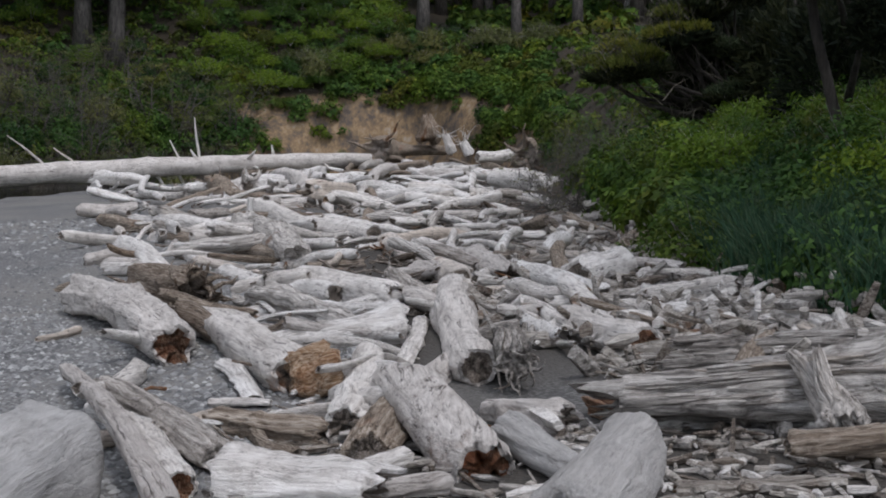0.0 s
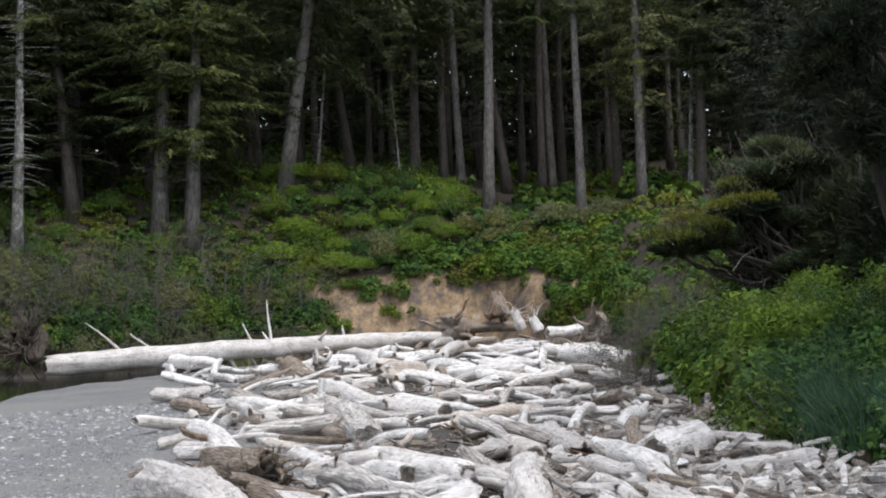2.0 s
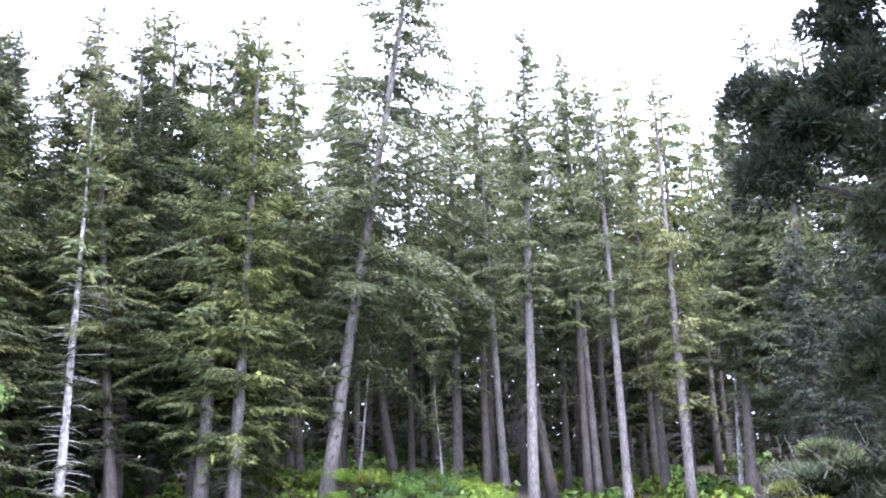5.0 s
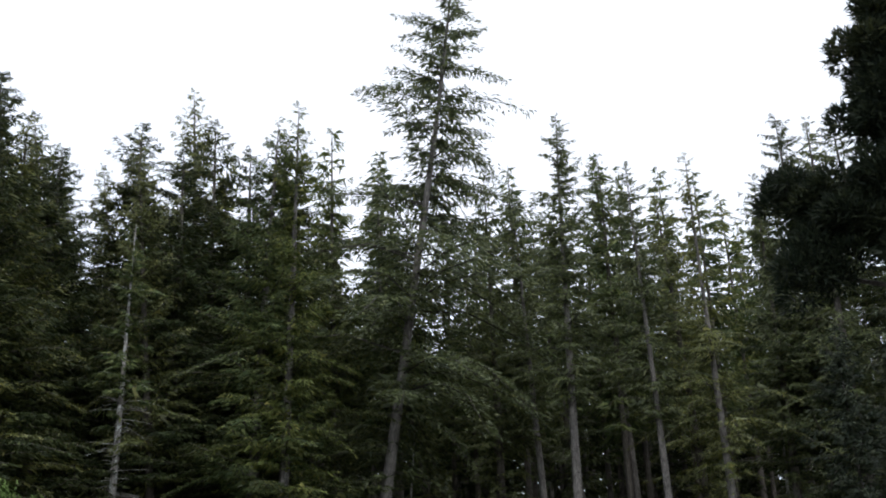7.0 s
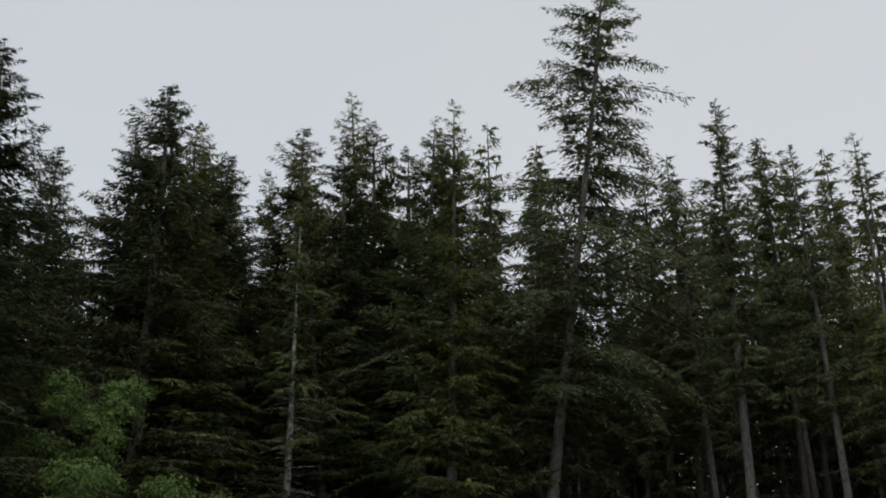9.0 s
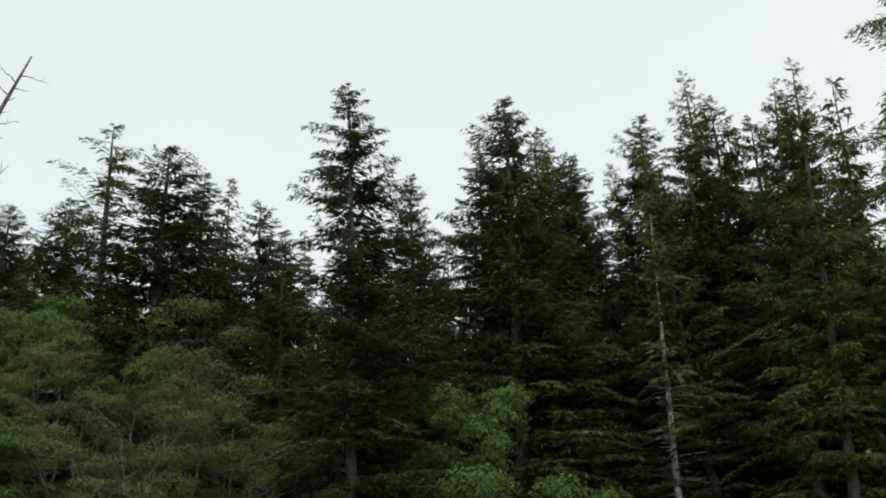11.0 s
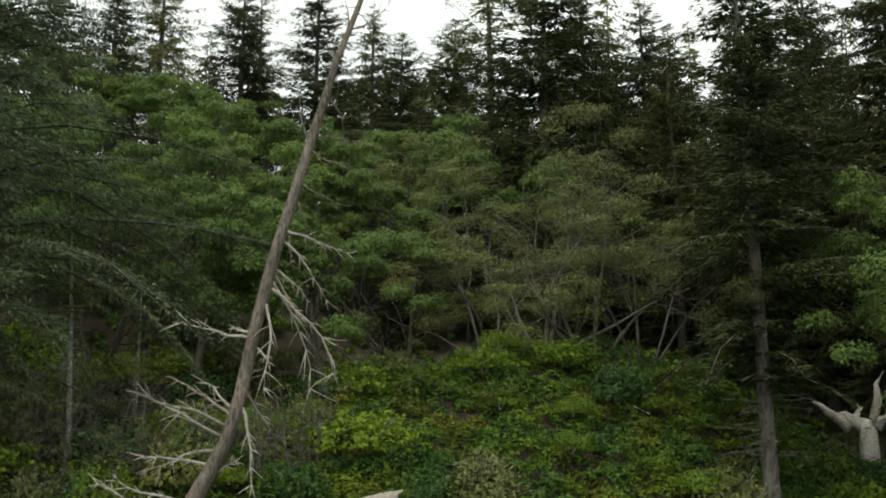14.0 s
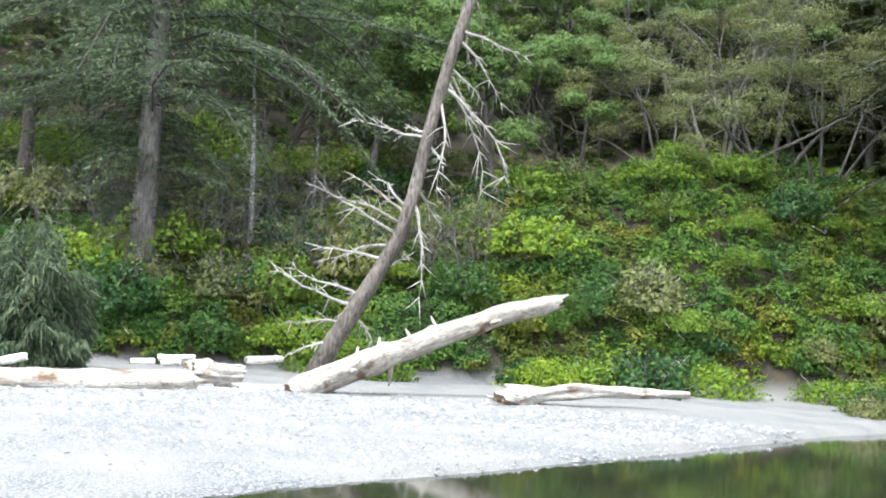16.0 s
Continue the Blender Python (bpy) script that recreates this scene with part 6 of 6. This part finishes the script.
def bleached_stump():
    """An upturned bleached stump at the top of the bank, with splayed roots."""
    x, y, z = -37.76, 54.13, 8.0
    e = tagged(new("driftwood_stump"), "bleached upturned stump with splayed roots on the bank", "stump")
    part("butt", mesh_of("butt", *tube([(0, 0, -2.6), (0.1, 0, -0.3), (0, 0.1, 0.5)], [0.62, 0.5, 0.3], 12, 2, 0.4), [DRIFT_SPLIT]), e)
    side = Vector((0.82, 0.58, 0))
    for i, (a, h) in enumerate(((-2.6, 1.5), (-1.3, 0.9), (1.1, 3.0), (1.7, 1.2), (-0.4, 1.3))):
        p = side * a * 0.3
        q = side * a + Vector((0, 0, h))
        k = random.Random(40 + i)
        line = [p.lerp(q, u) + Vector((k.uniform(-0.22, 0.22), k.uniform(-0.2, 0.2), k.uniform(-0.1, 0.25))) * (1 if 0 < u < 1 else 0) for u in (0, 0.25, 0.5, 0.75, 1)]
        part("root", mesh_of("root", *tube(line, [0.32, 0.27, 0.2, 0.13, 0.05], 8, i, 0.6), [DRIFT_SPLIT]), e)
    e.location = (x, y, z)


bleached_stump()
far_woods()
windswept_tree()
shore_spruce()
dune_grass()
leaning_snag()
for master in (TALL, FULL, HALF, HALF_LIGHT, OPEN, GIANT, FULL_LIGHT, NEAR_SPRUCE, PALE, FAR, FAR_FULL, SHADY, LEAFY, TALL_ALDER, OLD_ALDER, DULL, BUSHY, TWIGGY, BARE_SHRUB, GREEN_BUSH, BRIGHT_BUSH, DARK_BUSH, BROWN_BUSH):
    hide_master(master)


# ---- scattered driftwood ----
def scatter_logs():
    """The many smaller logs of the pile, in alike shapes of several sizes."""
    k = random.Random(77)
    kinds = []
    for i in range(22):
        r = k.uniform(0.07, 0.17)
        mats = k.choice([[DRIFT, END]] * 3 + [[DRIFT_SPLIT, DRIFT_SPLIT], [DRIFT_BROWN, END], [DRIFT, ROT]])
        kinds.append(log_mesh(600 + i, k.uniform(1.2, 2.6), r, r * k.uniform(0.5, 0.95), k.uniform(0, 0.08), k.uniform(0.15, 0.5), mats, 12, (0.6, 0.6), squash=k.choice([1, 1, 0.6]), rings=14))
    made = 0
    heap = []
    while made < 290:
        a, d = radians(k.uniform(-21, 17)), k.uniform(22, 58) if k.random() < 0.62 else k.uniform(7, 22)
        x, y = -d * math.sin(a), d * math.cos(a)
        f = float(np.interp(math.degrees(a), AZ, FOOT))
        if d > f + 0.3 or (math.degrees(a) > 10 and not 17 < d < 40 and k.random() < 0.8) or creek_side(np.array([x]), np.array([y]))[0] < 0.5:
            continue
        if -0.5 < x < 2.0 and 7.0 < y < 9.6:
            continue
        s = k.uniform(0.5, 1.0) * (0.55 + d / 40)
        kind, m = k.choice(kinds), pose(x, y, ground_z(x, y) + 0.05 + k.uniform(0, 0.1 + 0.005 * d), k.uniform(0, 360), k.uniform(-14, 14), k.gauss(-25, 60)) @ Matrix.Diagonal((s, s, s, 1))
        made += 1
        if d > 34 or made > 270:
            heap.append((kind, m))
            continue
        ob = new("driftwood_log", kind)
        ob.matrix_world = m
        tagged(ob, "small grey weathered driftwood log in the pile", "driftwood", "driftwood pile")
    verts, faces, slots, n = [], [], [], 0
    looks = [DRIFT, END, DRIFT_SPLIT, DRIFT_BROWN, ROT]
    for kind, m in heap:
        verts += [m @ v.co for v in kind.vertices]
        faces += [tuple(i + n for i in p.vertices) for p in kind.polygons]
        slots += [looks.index(kind.materials[p.material_index]) for p in kind.polygons]
        n = len(verts)
    tagged(new("far_driftwood", mesh_of("far_driftwood", verts, faces, looks, slots)), "far small grey logs jumbled in the driftwood", "driftwood", kind="stuff")


def sticks():
    """Countless sticks, chips and broken twigs between the logs."""
    k = random.Random(78)
    pieces = []
    while len(pieces) < 2200:
        a, d = radians(k.uniform(-22, 16)), 6 + 48 * k.random() ** 1.6
        x, y = -d * math.sin(a), d * math.cos(a)
        f = float(np.interp(math.degrees(a), AZ, FOOT))
        if d > f or (math.degrees(a) > 9 and k.random() < 0.8) or (-0.5 < x < 2.0 and 7.0 < y < 9.6 and k.random() < 0.9):
            continue
        if d < 12 and k.random() < 0.93:
            continue
        z = ground_z(x, y) + k.uniform(0.01, 0.05 + 0.003 * d)
        t, ln = k.uniform(0, 6.28), k.uniform(0.12, 0.5)
        w = Vector((math.cos(t), math.sin(t), k.uniform(-0.25, 0.35))) * ln
        r = k.uniform(0.008, 0.016) + 0.0008 * d * k.random()
        p = Vector((x, y, z))
        pieces.append(tube([p, p + w * 0.5 + Vector((0, 0, k.uniform(-0.03, 0.03))), p + w], [r, r * 0.9, r * 0.5], 4))
    thin = sum(len(p[1]) for p in pieces)
    for i in range(900):
        a, d = radians(k.uniform(-23, -1)), k.uniform(7, 26)
        x, y = -d * math.sin(a), d * math.cos(a)
        if d > float(np.interp(math.degrees(a), AZ, FOOT)) + 0.2 or (-0.5 < x < 2.0 and 7.0 < y < 9.8):
            continue
        p = Vector((x, y, ground_z(x, y) + k.uniform(0.0, 0.18)))
        w = Vector((k.gauss(0, 1), k.gauss(0, 1), k.gauss(0, 0.55))).normalized() * k.uniform(0.15, 0.55)
        r = k.uniform(0.03, 0.085)
        pieces.append(tube([p - w * 0.5, p, p + w * 0.5], [r * k.uniform(0.3, 0.9), r, r * k.uniform(0.3, 0.9)], 6, i, 0.5))
    for i in range(620):
        a, d = radians(k.uniform(-23, -7)), k.uniform(8, 21)
        x, y = -d * math.sin(a), d * math.cos(a)
        if d > float(np.interp(math.degrees(a), AZ, FOOT)) + 0.3:
            continue
        p = Vector((x, y, ground_z(x, y) + k.uniform(0.0, 0.22)))
        w = Vector((k.gauss(0, 1), k.gauss(0, 1), k.gauss(0, 0.35))).normalized() * k.uniform(0.15, 0.6)
        r = k.uniform(0.02, 0.07)
        pieces.append(tube([p - w * 0.5, p, p + w * 0.5], [r * k.uniform(0.3, 0.9), r, r * k.uniform(0.3, 0.9)], 6, i, 0.6))
    for i in range(1500):
        a, d = radians(k.uniform(-22, -6) if i % 3 else k.uniform(-6, 9)), k.uniform(5.2, 9.5)
        x, y = -d * math.sin(a), d * math.cos(a)
        if -0.4 < x < 1.2 and 7.2 < y < 9.6:
            continue
        p = Vector((x, y, ground_z(x, y) + 0.012 + 0.05 * k.random() ** 2))
        t, r = k.uniform(0, 6.28), k.uniform(0.01, 0.03)
        w = Vector((math.cos(t), math.sin(t), k.gauss(0, 0.12))) * k.uniform(0.06, 0.26)
        pieces.append(tube([p - w * 0.5, p, p + w * 0.5], [r * k.uniform(0.3, 0.9), r, r * k.uniform(0.3, 0.9)], 5, i, 0.5))
    heap = joined(pieces)
    looks = []
    for p in pieces:
        looks += [k.choice((1, 2, 2, 3, 3, 0))] * len(p[1])
    looks = looks[thin:]
    tagged(new("driftwood_sticks", mesh_of("driftwood_sticks", *heap, [LITTER, DRIFT, DRIFT_WORN, DRIFT_SHRED], [0] * thin + looks, smooth=False)), "broken sticks and chips littering the driftwood", "driftwood", kind="stuff")


def pebbles():
    """Rounded stones of the gravel."""
    rng = np.random.default_rng(55)
    n = 15000
    a = np.radians(np.concatenate([rng.uniform(4, 34, n * 2), rng.uniform(8, 34, n // 2), rng.uniform(38, 88, n)]))
    d = np.concatenate([5.2 + 9.5 * rng.random(n * 2), 14 + 16 * rng.random(n // 2), 15 + 20 * rng.random(n)])
    x, y = -d * np.sin(a), d * np.cos(a)
    ok = creek_side(x, y) > -0.2
    x, y = x[ok], y[ok]
    n = len(x)
    z = land(x, y)[0]
    size = (0.011 + 0.03 * rng.random(n) ** 3) * (1 + np.clip((np.hypot(x, y) - 14) / 12, 0, 1.2))
    turn = rng.uniform(0, 6.28, n)
    base = np.array([[1, 0, 0], [0.3, 0.8, 0], [-0.8, 0.5, 0], [-0.8, -0.5, 0], [0.3, -0.8, 0], [0.1, 0, 0.62]])
    c, s = np.cos(turn)[:, None], np.sin(turn)[:, None]
    bx, by = base[None, :, 0] * (1 + 0.4 * rng.random((n, 6))), base[None, :, 1]
    v = np.stack([x[:, None] + (bx * c - by * s) * size[:, None], y[:, None] + (bx * s + by * c) * size[:, None], z[:, None] + base[None, :, 2] * size[:, None]], axis=-1)
    i = (np.arange(n) * 6)[:, None, None]
    f = (np.array([[0, 1, 5], [1, 2, 5], [2, 3, 5], [3, 4, 5], [4, 0, 5]])[None] + i).reshape(-1, 3)
    m, nodes, link, b = shader("grey_pebbles", 0.75)
    link(ramp(nodes, link, nodes.new("ShaderNodeNewGeometry").outputs["Random Per Island"], [(0.0, (0.09, 0.09, 0.09)), (0.5, (0.2, 0.2, 0.195)), (0.85, (0.31, 0.31, 0.3)), (1.0, (0.46, 0.46, 0.44))]), b.inputs["Base Color"])
    tagged(new("pebbles", mesh_of("pebbles", v.reshape(-1, 3).tolist(), f.tolist(), [m])), "grey rounded beach pebbles", "gravel", kind="stuff")


scatter_logs()
sticks()
pebbles()
